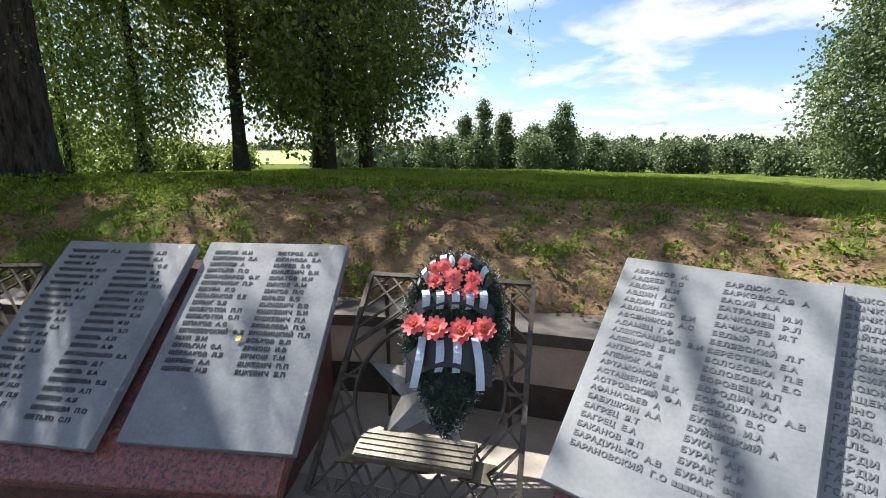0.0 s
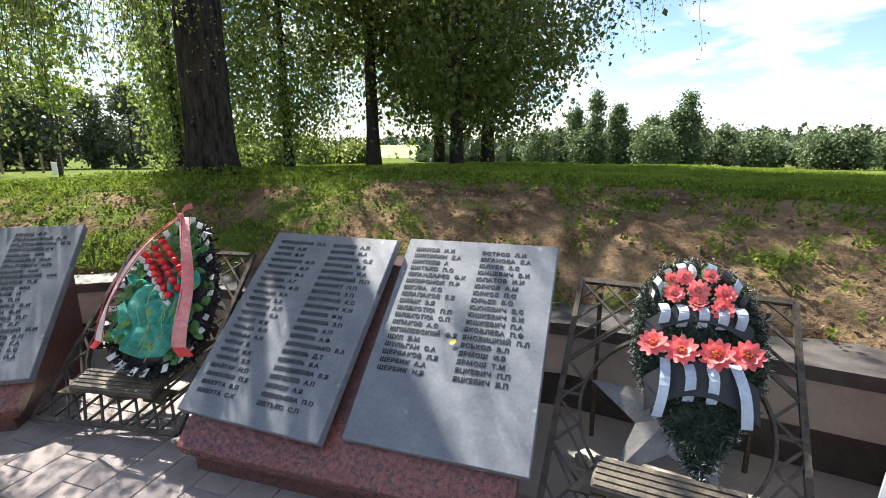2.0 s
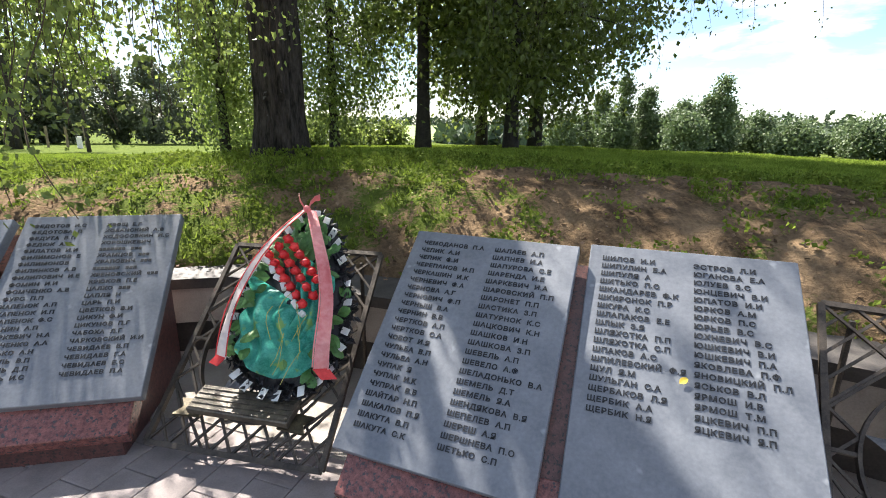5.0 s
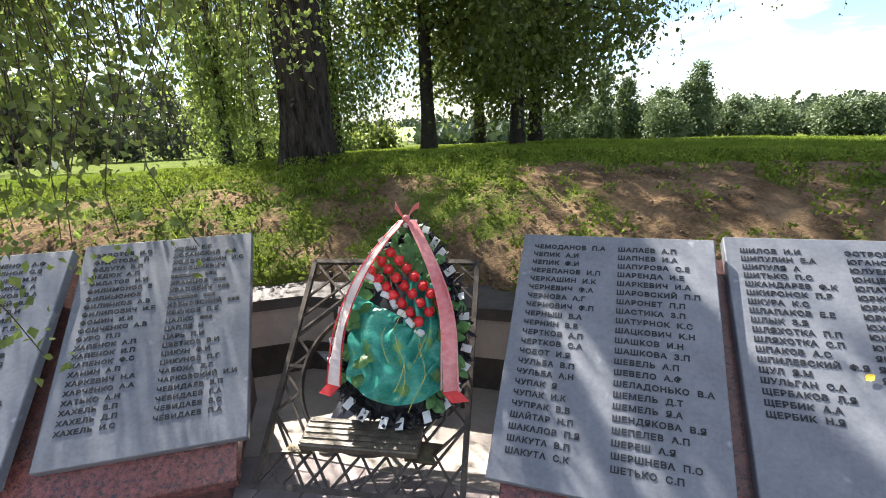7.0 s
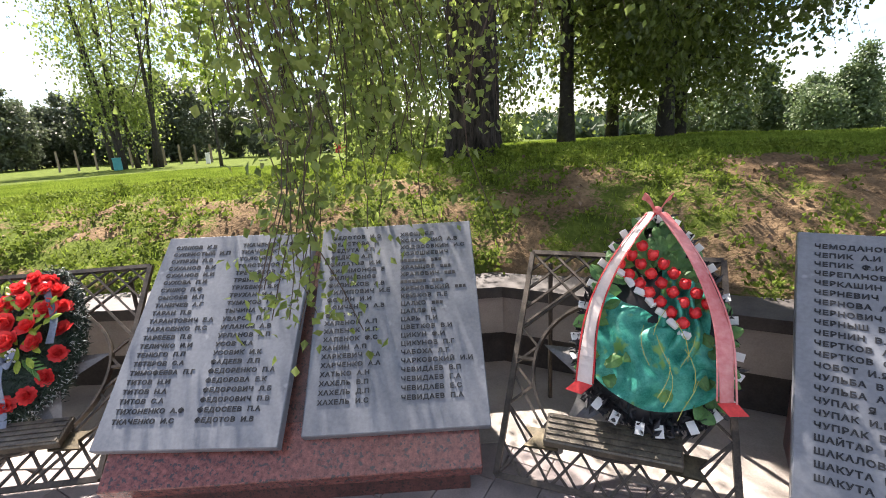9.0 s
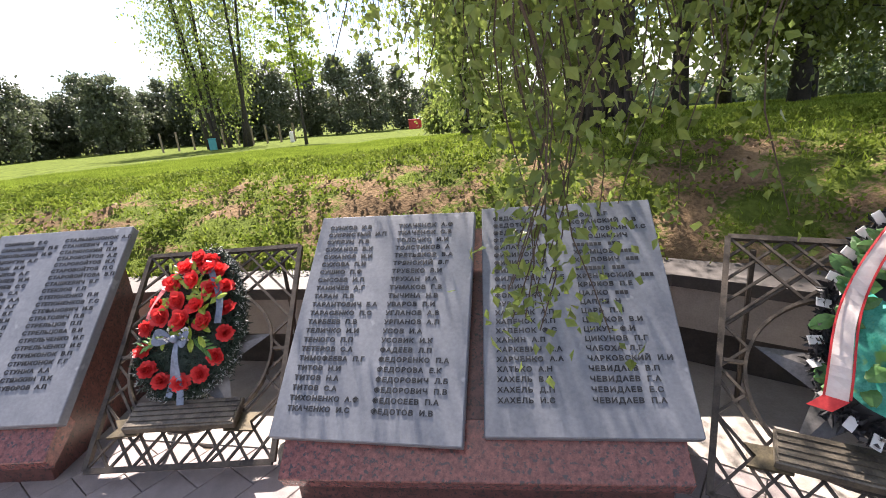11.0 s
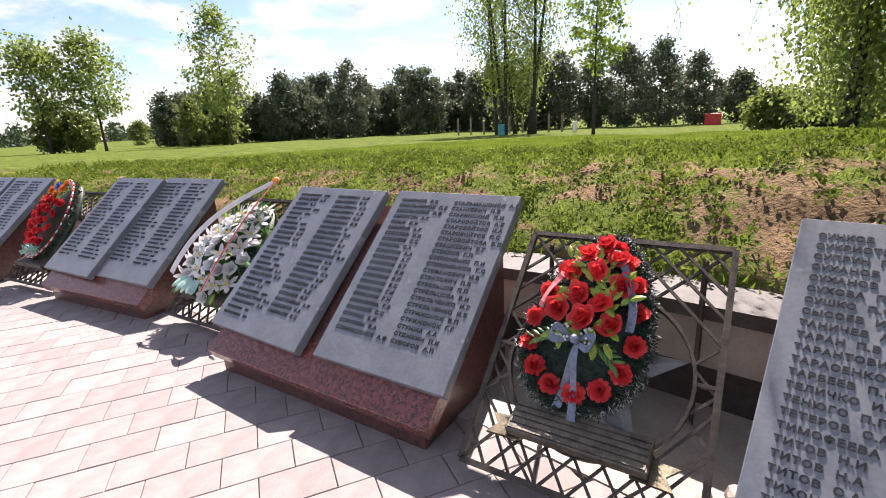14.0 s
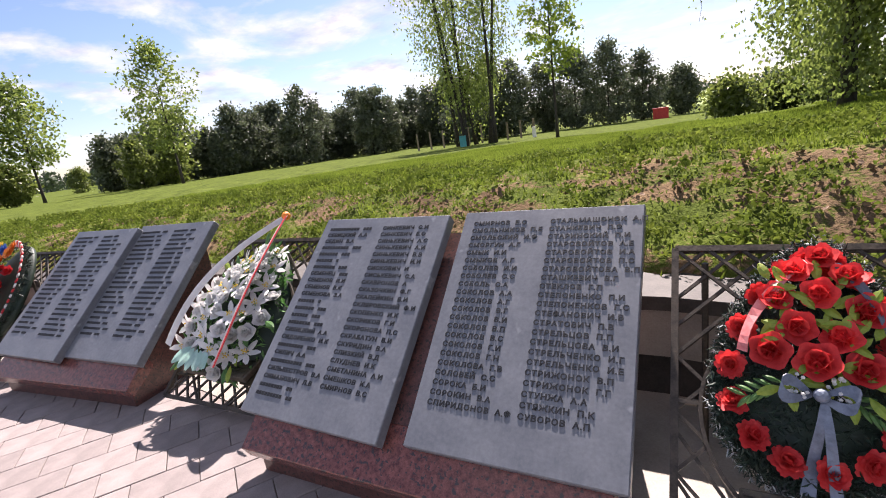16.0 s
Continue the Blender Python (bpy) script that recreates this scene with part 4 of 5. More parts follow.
def wreath_green():
    m = wreath_pose("C", 0.585, 0.715, 0.15, 0, 12) @ Matrix.Scale(0.95, 4)
    top = thing("wreath", m, "wreath with teal netting, red roses and pink sash on black backing", "wreath", "wreaths on the panels")

    def o(t, s):
        x, y = egg(t, 0.285, 0.47, 0.38)
        return x * s, y * s

    cushion(top, o, 0.08, "black")
    c = []
    for i in range(1500):
        t = random.uniform(0, 6.28)
        x, y = o(t, random.uniform(0.9, 1.06))
        c.append((x, y, random.uniform(-0.05, 0.04)))
    leaves("black_fringe", c, 0.05, "black", top, aspect=0.4)
    for i in range(26):
        t = 2 * math.pi * i / 26 + random.uniform(-0.06, 0.06)
        x, y = o(t, 0.96)
        bm = bmesh.new()
        q = pose(x, y, 0.03, 0, -25, math.degrees(t)) @ pose(0, 0, 0, random.uniform(-25, 25))
        box(bm, 0, 0.055, -0.017, 0.017, -0.002, 0.002, q)
        part("tag", bm, "white", top, "white folded paper tag")
    for i in range(150):
        t, s = random.uniform(0, 6.28), random.uniform(0.35, 0.93)
        x, y = o(t, s)
        if y < 0.10 and abs(x) < 0.16 and random.random() < 0.85:
            continue
        leaf("silk_leaf", top, pose(x, y, 0.085 * (1 - s * s) + 0.03, random.uniform(-20, 20), random.uniform(-35, 5), math.degrees(t) + random.uniform(-50, 50)), random.uniform(0.06, 0.10), random.uniform(0.04, 0.065), "green")
    # netting gathered in folds across the lower half
    for j in range(2):
        bm = bmesh.new()
        n, mm = 46, 30
        rows = []
        for i in range(n + 1):
            s = i / n
            row = []
            for k in range(mm + 1):
                u = k / mm
                if j == 0:
                    x = -0.24 + 0.47 * u + 0.02 * s
                    y = 0.10 - 0.20 * u - s * (0.50 - 0.20 * u) + 0.10 * (2 * u - 1) ** 2 * s
                    edge = math.sin(math.pi * u)
                else:
                    x = 0.03 + 0.19 * u - 0.02 * s
                    y = 0.22 - 0.10 * u - s * 0.40
                    edge = math.sin(math.pi * u)
                z = 0.075 + 0.055 * edge * math.sin(math.pi * min(1, s * 1.02)) + 0.026 * math.sin(19 * u + 4 * s + 3 * math.sin(6 * s + j)) + 0.012 * math.sin(13 * s + 9 * u)
                row.append(bm.verts.new((x, y, z)))
            rows.append(row)
        for a, b in zip(rows, rows[1:]):
            for k in range(mm):
                bm.faces.new((a[k], a[k + 1], b[k + 1], b[k]))
        part("netting", bm, "teal", top, "gathered teal netting", smooth=True)
    for i in range(9):
        bm = bmesh.new()
        a, y0 = random.uniform(-0.16, 0.14), random.uniform(-0.30, 0.02)
        tube(bm, [(a + 0.04 * math.sin(2.2 * s + i), y0 - 0.16 * s, 0.15 + 0.015 * math.sin(5 * s)) for s in (0, 0.25, 0.5, 0.75, 1)], 0.0016, 4)
        part("gold_thread", bm, "gold", top)
    # band of red roses laid diagonally, with white flowers along its lower edge
    for i in range(7):
        for j in range(3):
            x, y = -0.125 + 0.042 * i + 0.045 * j - 0.02, 0.20 - 0.040 * i + 0.045 * j
            flower("rose", top, pose(x, y, 0.125 + 0.012 * random.random(), random.uniform(-20, 10), random.uniform(-20, 20), random.uniform(0, 90)), 0.050, "crimson" if (i + j) % 3 else "red", "bud")
        x, y = -0.145 + 0.043 * i, 0.165 - 0.042 * i
        bm = bmesh.new()
        box(bm, -0.024, 0.024, -0.014, 0.014, -0.01, 0.012, pose(x, y, 0.135, random.uniform(-25, 25), random.uniform(-25, 25), -45 + random.uniform(-25, 25)), bevel=0.004)
        part("white_bloom", bm, "white", top)
    # sash down both sides, tied at the tip
    for s in (-1, 1):
        n = 22
        pts = []
        for i in range(n + 1):
            q = i / n
            pts.append((s * (0.02 + 0.235 * math.sin(math.pi * 0.5 * min(1, q * 1.25)) + 0.03 * max(0, q - 0.75)), 0.47 - 0.80 * q, 0.11 + 0.06 * math.sin(math.pi * q) + 0.01 * math.sin(9 * q)))
        bm = bmesh.new()
        strip(bm, pts, lambda q: 0.042 + 0.024 * q, lambda i, s=s: (1, 0.2 * s, -0.45 * s + 0.3 * math.sin(i * 0.5)))
        sash = part("sash", bm, "pink" if s > 0 else "ivory", top, "pink satin sash" if s > 0 else "ivory and pink satin sash")
        for e in (-1, 1):
            bm = bmesh.new()
            strip(bm, [Vector(p) + Vector((e * (0.021 + 0.014 * i / n), 0, 0.006 - 0.010 * e * s)) for i, p in enumerate(pts)], 0.007, lambda i, s=s: (1, 0.2 * s, -0.45 * s))
            part("edging", bm, "crimson" if s < 0 else "pink", sash)
        bm = bmesh.new()
        strip(bm, [Vector(pts[-1]) + Vector((0.015 * s * i, -0.014 * i, -0.006 * i)) for i in range(4)], 0.075, lambda i, s=s: (1, 0.2 * s, -0.4 * s), 0.006)
        part("sash_end", bm, "red", sash)
        bm = bmesh.new()
        strip(bm, [(s * 0.01 + s * 0.05 * q, 0.47 + 0.07 * q, 0.13 + 0.03 * math.sin(3 * q)) for q in (0, 0.35, 0.7, 1)], lambda q: 0.015 + 0.03 * q, lambda i: (0.3, 0.4, 1))
        part("bow", bm, "pink", top)
    bm = bmesh.new()
    bmesh.ops.create_icosphere(bm, subdivisions=2, radius=0.02, matrix=Matrix.Translation((0, 0.47, 0.13)))
    part("knot", bm, "pink", top)


def wreath_red():
    m = wreath_pose("D", 0.375, 0.68, 0.02, -7, 6) @ Matrix.Scale(0.91, 4)
    top = thing("wreath", m, "egg-shaped fir wreath with red roses and carnations and a slate ribbon", "wreath", "wreaths on the panels")

    def o(t, s):
        x, y = egg(t, 0.265, 0.42, 0.26)
        return x * s, y * s

    cushion(top, o, 0.10, "fir")
    fringe("fir_garland", top, o, 0.07, 7000, "fir", 0.036, "tip")
    c = []
    for i in range(3200):
        t, s = random.uniform(0, 6.28), random.uniform(0, 0.95) ** 0.6
        x, y = o(t, s)
        c.append((x, y, 0.10 * (1 - s * s) + 0.01))
    leaves("fir_filling", c, 0.032, "fir", top, aspect=0.15)
    for i in range(16):
        t = 2 * math.pi * (i + 0.5) / 16 - math.pi / 2
        x, y = o(t, 0.83)
        flower("carnation", top, pose(x, y, 0.075, 0, 0, 0) @ pose(0, 0, 0, -20 * math.sin(t), 20 * math.cos(t), 360 * random.random()), 0.104, "red", "carnation")
    for x, y, s in ((0, 0.33, 0.10), (-0.07, 0.27, 0.105), (0.07, 0.27, 0.105), (-0.12, 0.17, 0.115), (0.0, 0.20, 0.11), (0.115, 0.16, 0.12), (-0.055, 0.08, 0.115), (0.06, 0.06, 0.115), (-0.12, -0.01, 0.125), (0.005, -0.03, 0.13), (0.125, -0.03, 0.12)):
        flower("rose", top, pose(x, y, 0.135 - 0.25 * abs(x) * 0.5, random.uniform(-18, 12), random.uniform(-18, 18), random.uniform(0, 90)), s * 0.98, "red", "rose")
    for i in range(44):
        x, y = random.uniform(-0.16, 0.16), random.uniform(-0.15, 0.26)
        leaf("silk_leaf", top, pose(x, y, 0.145, random.uniform(-30, 20), random.uniform(-30, 0), random.uniform(0, 360)), 0.07, 0.032, "lime")
    for s in (-1, 1):
        for i in range(9):
            a = math.radians(-150 if s < 0 else -30)
            leaf("fern_leaf", top, pose(s * (0.08 + 0.012 * i), -0.11 - 0.008 * i, 0.12, 0, -15, (200 if s < 0 else -20) + (35 if i % 2 else -35)), 0.055, 0.016, "green")
        bm = bmesh.new()
        hub = Vector((s * 0.05, -0.11, 0.13))
        for i in range(14):
            tip = Vector((s * random.uniform(0.02, 0.08), random.uniform(-0.15, -0.07), random.uniform(0.15, 0.175)))
            bar(bm, hub, tip, 0.002)
            bmesh.ops.create_icosphere(bm, subdivisions=1, radius=0.0065, matrix=Matrix.Translation(tip))
        tagged(part("white_sprig", bm, "white", top, "sprig of tiny white blossoms"), kind="stuff")
    # sash over the shoulders and a bow with hanging ends
    for s in (-1, 1):
        bm = bmesh.new()
        strip(bm, [(s * (0.04 + 0.16 * math.sin(1.6 * q)), 0.33 - 0.36 * q, 0.115 + 0.03 * math.sin(3 * q) + 0.012 * math.sin(8 * q)) for q in [i / 14 for i in range(15)]], 0.034, lambda i, s=s: (1, 0.3 * s, -0.5 * s + 0.4 * math.sin(i * 0.7)))
        part("sash", bm, "pink" if s < 0 else "ribbon_dark", top, "thin pink sash" if s < 0 else "slate ribbon over the shoulder")
        bm = bmesh.new()
        strip(bm, [(s * (0.01 + 0.085 * math.sin(math.pi * q)), -0.135 + 0.028 * math.sin(2 * math.pi * q), 0.15 + 0.04 * math.sin(math.pi * q)) for q in [i / 12 for i in range(13)]], lambda q: 0.014 + 0.028 * math.sin(math.pi * q), lambda i: (0.15, 1, 0.25))
        part("bow_loop", bm, "ribbon_dark", top, "slate blue satin bow loop")
    for s, n in ((-0.25, 0.27), (1.0, 0.36)):
        bm = bmesh.new()
        strip(bm, [(0.02 + s * 0.07 * q, -0.15 - n * q, 0.155 - 0.10 * q + 0.012 * math.sin(7 * q)) for q in [i / 12 for i in range(13)]], lambda q: 0.020 + 0.020 * q, lambda i: (1, 0.1, 0.25 * math.sin(i * 0.6)))
        part("ribbon_end", bm, "ribbon_dark", top, "hanging satin ribbon end")
    bm = bmesh.new()
    bmesh.ops.create_icosphere(bm, subdivisions=2, radius=0.022, matrix=Matrix.Translation((0.01, -0.135, 0.17)))
    part("knot", bm, "ribbon_dark", top)


def wreath_white(k, u, v, scale, sash=True):
    m = wreath_pose(k, u, v, 0.03, -11, 0) @ Matrix.Scale(scale, 4)
    top = thing("wreath", m, "wreath of white silk lilies and roses with a long sash", "wreath", "wreaths on the panels")

    def o(t, s):
        x, y = egg(t, 0.33, 0.42, 0.42)
        return x * s, y * s

    cushion(top, o, 0.11, "fir")
    c = []
    for i in range(900):
        t, s = random.uniform(0, 6.28), random.uniform(0.2, 1.05)
        x, y = o(t, s)
        c.append((x, y, 0.11 * (1 - s * s) + 0.02))
    leaves("green_filling", c, 0.055, "green", top, aspect=0.4)
    for i in range(46):
        t, s = 2.4 * i, (i / 46) ** 0.5 * 0.95
        x, y = o(t, s)
        q = pose(x, y, 0.11 * (1 - s * s) + 0.04, 0, 0, 0) @ pose(0, 0, 0, -35 * s * math.sin(t), 35 * s * math.cos(t), random.uniform(0, 90))
        flower("lily" if i % 2 else "rose", top, q, 0.14 if i % 2 else 0.10, "white", "lily" if i % 2 else "rose", "yellow" if i % 2 else None)
    for i in range(16):
        t = random.uniform(0, 6.28)
        x, y = o(t, random.uniform(0.6, 1.0))
        leaf("silk_leaf", top, pose(x, y, 0.09, random.uniform(-20, 20), -20, math.degrees(t)), 0.10, 0.035, "lime" if i % 3 == 0 else "green")
    for i in range(5):
        leaf("mint_leaf", top, pose(-0.06 + 0.03 * i, -0.30, 0.13, 0, -20, 250 + 18 * i), 0.13, 0.07, "mint")
    if sash:
        for s in (-1, 1):
            bm = bmesh.new()
            strip(bm, [(s * 0.24 * math.sin(1.7 * q) * (1 - 0.05 * q), 0.60 - 0.95 * q, 0.10 + 0.10 * math.sin(2.6 * q)) for q in [i / 16 for i in range(17)]], 0.075 if s > 0 else 0.04, lambda i, s=s: (1, 0.2 * s, 0.5 * s))
            r = part("sash", bm, "white" if s < 0 else "ivory", top, "white sash with a red stripe")
            bm = bmesh.new()
            strip(bm, [(s * 0.24 * math.sin(1.7 * q) * (1 - 0.05 * q) + 0.024 * max(s, 0.3), 0.60 - 0.95 * q, 0.106 + 0.10 * math.sin(2.6 * q) + 0.012 * s) for q in [i / 16 for i in range(17)]], 0.03 if s > 0 else 0.012, lambda i, s=s: (1, 0.2 * s, 0.5 * s))
            part("stripe", bm, "red", r, "red stripe")
        bm = bmesh.new()
        bmesh.ops.create_icosphere(bm, subdivisions=2, radius=0.028, matrix=Matrix.Translation((0, 0.61, 0.10)))
        part("knot", bm, "orange", top, "orange knot at the tip")


def wreath_bright():
    m = wreath_pose("F", 0.42, 0.66, 0.12, 0, 10)
    top = thing("wreath", m, "wreath of crimson roses with orange and blue flowers", "wreath", "wreaths on the panels")

    def o(t, s):
        x, y = egg(t, 0.25, 0.42, 0.1)
        return x * s, y * s

    cushion(top, o, 0.10, "fir")
    for i in range(34):
        t, s = 2.4 * i, (i / 34) ** 0.5 * 0.8
        x, y = o(t, s)
        if y > 0.2:
            continue
        flower("rose", top, pose(x, y, 0.10 * (1 - s * s) + 0.05, random.uniform(-20, 20), random.uniform(-20, 20), 0), 0.095, "crimson", "rose")
    for x, y, s, c in ((-0.1, 0.28, 0.10, "orange"), (0.0, 0.33, 0.11, "blue"), (0.1, 0.30, 0.11, "orange"), (0.02, 0.24, 0.10, "orange"), (-0.06, 0.36, 0.09, "yellow"), (0.12, 0.36, 0.09, "orange"), (-0.16, 0.18, 0.09, "orange")):
        flower("dahlia", top, pose(x, y, 0.12, 0, 0, 20), s, c, "dahlia")
    for i in range(44):
        t = -math.pi * 0.95 + math.pi * 1.45 * i / 43
        x, y = o(t, 0.98)
        bm = bmesh.new()
        box(bm, -0.028, 0.028, -0.014, 0.014, -0.006, 0.006, pose(x, y, 0.06, 0, -20, math.degrees(t)), bevel=0.003)
        part("ribbon_fold", bm, "white" if i % 2 else "crimson", top)
    c = [(o(t, random.uniform(0.9, 1.02))[0], o(t, 1.0)[1], 0.02) for t in np.linspace(0, 6.28, 500)]
    leaves("fir_garland", c, 0.05, "fir", top, aspect=0.2)
    leaves("teal_fringe", [(random.uniform(-0.12, 0.12), random.uniform(-0.40, -0.32), 0.1) for _ in range(120)], 0.05, "mint", top, aspect=0.3)


wreath_black()
wreath_green()
wreath_red()
wreath_white("E", 0.38, 0.58, 1.06)
wreath_bright()
wreath_white("G", 0.42, 0.62, 0.95, sash=False)


def stones():
    for x, y, s in ((-4.97, 1.50, 0.085), (-5.02, 1.72, 0.06), (-5.72, 1.36, 0.05), (-3.12, 2.3, 0.05), (-0.35, 2.25, 0.06)):
        bm = bmesh.new()
        bmesh.ops.create_icosphere(bm, subdivisions=2, radius=s)
        for v in bm.verts:
            v.co += 0.35 * s * noise.noise_vector(v.co * 12 + Vector((x * 9, y * 9, 0)))
            v.co.z *= 0.6
        ob = part("stone", bm, "stone")
        ob.location = (x, y, FLOOR + s * 0.45)
        tagged(ob, "rough pale field stone lying under an iron panel", "stone", "loose stones")


stones()


def fallen_leaf():
    m = pose(*SLABS["B2"][:2], SLAB_Z, 0, 0, SLABS["B2"][2]) @ pose(0, 0, 0, RECLINE) @ pose(0.37, 0.49, 0.008, 0, 8, 40)
    bm = bmesh.new()
    petal(bm, Matrix(), 0.035, 0.026, 0.006, 4)
    ob = part("fallen_leaf", bm, "yellow")
    ob.matrix_world = m
    tagged(ob, "small yellow leaf lying on a dark slab", "leaf")


fallen_leaf()

# ---------------------------------------------------------------- trees


def gz(x, y):
    return float(ground_height([x], [y], False)[0])


def limb(bm, p, d, length, r, n=7, sag=0.0, wob=0.12):
    """A tapered wandering limb; returns its points."""
    pts, p, d = [Vector(p)], Vector(p), Vector(d).normalized()
    for i in range(n):
        d = (d + Vector((random.uniform(-wob, wob), random.uniform(-wob, wob), random.uniform(-wob, wob) - sag))).normalized()
        p = p + d * length / n
        pts.append(p.copy())
    tube(bm, pts, [max(r * (1 - 0.85 * i / n), 0.004) for i in range(n + 1)], 6)
    return pts


def trunk_mesh(x, y, r, height, flare=1.5, lean=(0, 0), sides=72):
    """Stout trunk with a flared foot and long furrows between ridges of bark."""
    z0 = gz(x, y) - 0.15
    bm = bmesh.new()
    pts, rad = [], []
    rings = 90
    for i in range(rings + 1):
        s = (i / rings) ** 1.5
        pts.append(Vector((x + lean[0] * s * height + 0.05 * math.sin(4 * s), y + lean[1] * s * height, z0 + s * height)))
        rad.append(r * (1 - 0.78 * s) * (1 + (flare - 1) * math.exp(-s * height * 3.2)))
    tube(bm, pts, rad, sides)
    for v in bm.verts:
        a = math.atan2(v.co.y - y, v.co.x - x)
        ca, sa = math.cos(a), math.sin(a)
        k = 1 + 0.10 * noise.noise(Vector((ca * 1.6, sa * 1.6, v.co.z * 0.9)))
        ridge = 1 - abs(noise.noise(Vector((ca * 9, sa * 9, v.co.z * 1.3)))) * 2
        ridge += 0.6 * noise.noise(Vector((ca * 18, sa * 18, v.co.z * 5)))
        k += 0.10 * (ridge - 0.5)
        v.co.x, v.co.y = x + (v.co.x - x) * k, y + (v.co.y - y) * k
    return bm, pts


def birch_big():
    """Old birch on the bank whose hanging twigs come down before the slabs."""
    x, y = -4.41, 5.06
    bm, pts = trunk_mesh(x, y, 0.25, 13.0, 1.5, (0.004, 0.0))
    top = thing("birch_tree", pose(x, y, 0), "old birch with dark furrowed bark and long hanging twigs", "tree", "trees on the bank")

    def inner(ob):
        ob.matrix_parent_inverse = top.matrix_world.inverted()
        return ob

    limbs, twigs = bmesh.new(), bmesh.new()
    hang = []
    for i in range(20):
        a = 2.4 * i + random.uniform(-0.3, 0.3)
        h = random.uniform(4.6, 10.5)
        reach = random.uniform(1.6, 4.6) * (1.0 if h < 8 else 0.8)
        q = limb(limbs, (x, y, h), (math.cos(a), math.sin(a), random.uniform(0.15, 0.7)), reach, 0.05, 7, 0.06)
        for j in range(2, len(q)):
            for _ in range(2):
                e = q[j] + Vector((random.uniform(-0.5, 0.5), random.uniform(-0.5, 0.5), random.uniform(-0.1, 0.3)))
                hang.append((e, random.uniform(1.2, 3.6)))
    # a bough over the forecourt carries the longest twigs
    for a, h, reach, zt in ((-1.45, 4.3, 3.6, 3.4), (-1.15, 4.6, 3.2, 3.6), (-1.75, 4.8, 3.4, 3.7), (-2.1, 4.4, 3.3, 3.3), (0.38, 4.9, 4.7, 5.2)):
        q = limb(limbs, (x, y, h), (math.cos(a), math.sin(a), -0.05), reach, 0.06, 7, 0.03, 0.08)
        for j in range(2, len(q)):
            for _ in range(4):
                hang.append((q[j] + Vector((random.uniform(-0.35, 0.35), random.uniform(-0.35, 0.35), 0)), random.uniform(0.9, 2.1)))
    # the lowest hanging sprays, by the second pair of slabs: middle, spread, top and tip heights, number
    for bx, by, sp, z0, za, zb, n in ((-3.68, 1.42, 0.07, 3.6, 0.98, 1.35, 12), (-3.66, 1.65, 0.16, 3.6, 1.25, 1.75, 28), (-3.95, 1.95, 0.28, 3.7, 1.5, 2.1, 32), (-3.30, 2.1, 0.25, 3.8, 1.65, 2.3, 28),
                                      (-4.4, 2.4, 0.35, 3.9, 1.8, 2.5, 34), (-5.0, 2.6, 0.4, 4.0, 1.9, 2.7, 26), (-3.8, 2.9, 0.45, 4.0, 1.9, 2.8, 46), (-2.9, 2.9, 0.35, 4.2, 2.3, 3.0, 22),
                                      (0.05, 6.9, 0.45, 5.3, 2.6, 3.8, 46), (-5.6, 3.4, 0.5, 4.3, 2.1, 3.0, 34), (-4.6, 3.5, 0.5, 4.3, 2.0, 3.0, 40), (-6.0, 4.6, 0.6, 4.6, 2.0, 3.4, 40)):
        for _ in range(n):
            e = Vector((bx + random.gauss(0, sp), by + random.gauss(0, sp), z0 + random.uniform(-0.2, 0.4)))
            hang.append((e, e.z - random.uniform(za, zb)))
    c = []
    for e, n in hang:
        floor_z = 0.95 if e.y < 3.2 else 1.9
        n = min(n, e.z - floor_z)
        if n < 0.4 or e.y < 1.28:
            continue
        k = max(int(n / 0.13), 4)
        w = [Vector((0.05 * math.sin(i * 0.9 + e.x * 7), 0.05 * math.cos(i * 0.8 + e.y * 5), -n * i / k)) * 1.0 + e for i in range(k + 1)]
        tube(twigs, w, [0.0035 * (1 - 0.7 * i / k) + 0.0008 for i in range(k + 1)], 3)
        for i in range(k + 1):
            for _ in range(7 if e.y < 3.0 else 3):
                c.append(w[i] + Vector((random.gauss(0, 0.055), random.gauss(0, 0.055), random.uniform(-0.09, 0.09))))
    inner(part("trunk", bm, "bark", top, smooth=True))
    inner(part("branchwork", limbs, "bark_dark", top, smooth=True))
    inner(part("twig_spray", twigs, "twig", top))
    inner(leaves("crown", c, 0.037, "birch_leaf", top, droop=0.9))
    # closed upper crown
    c = []
    for i in range(5200):
        t, r = random.uniform(0, 6.28), random.random() ** 0.5
        z = random.uniform(6.0, 14.0)
        w = 4.3 * math.sin(math.pi * min(1, (z - 4.5) / 10.5)) ** 0.7
        p = Vector((x + w * r * math.cos(t), y + w * r * math.sin(t), z))
        if noise.noise(p * 0.75) > 0.12:
            c.append(p)
    inner(leaves("upper_crown", c, 0.10, "birch_leaf", top, droop=0.7))


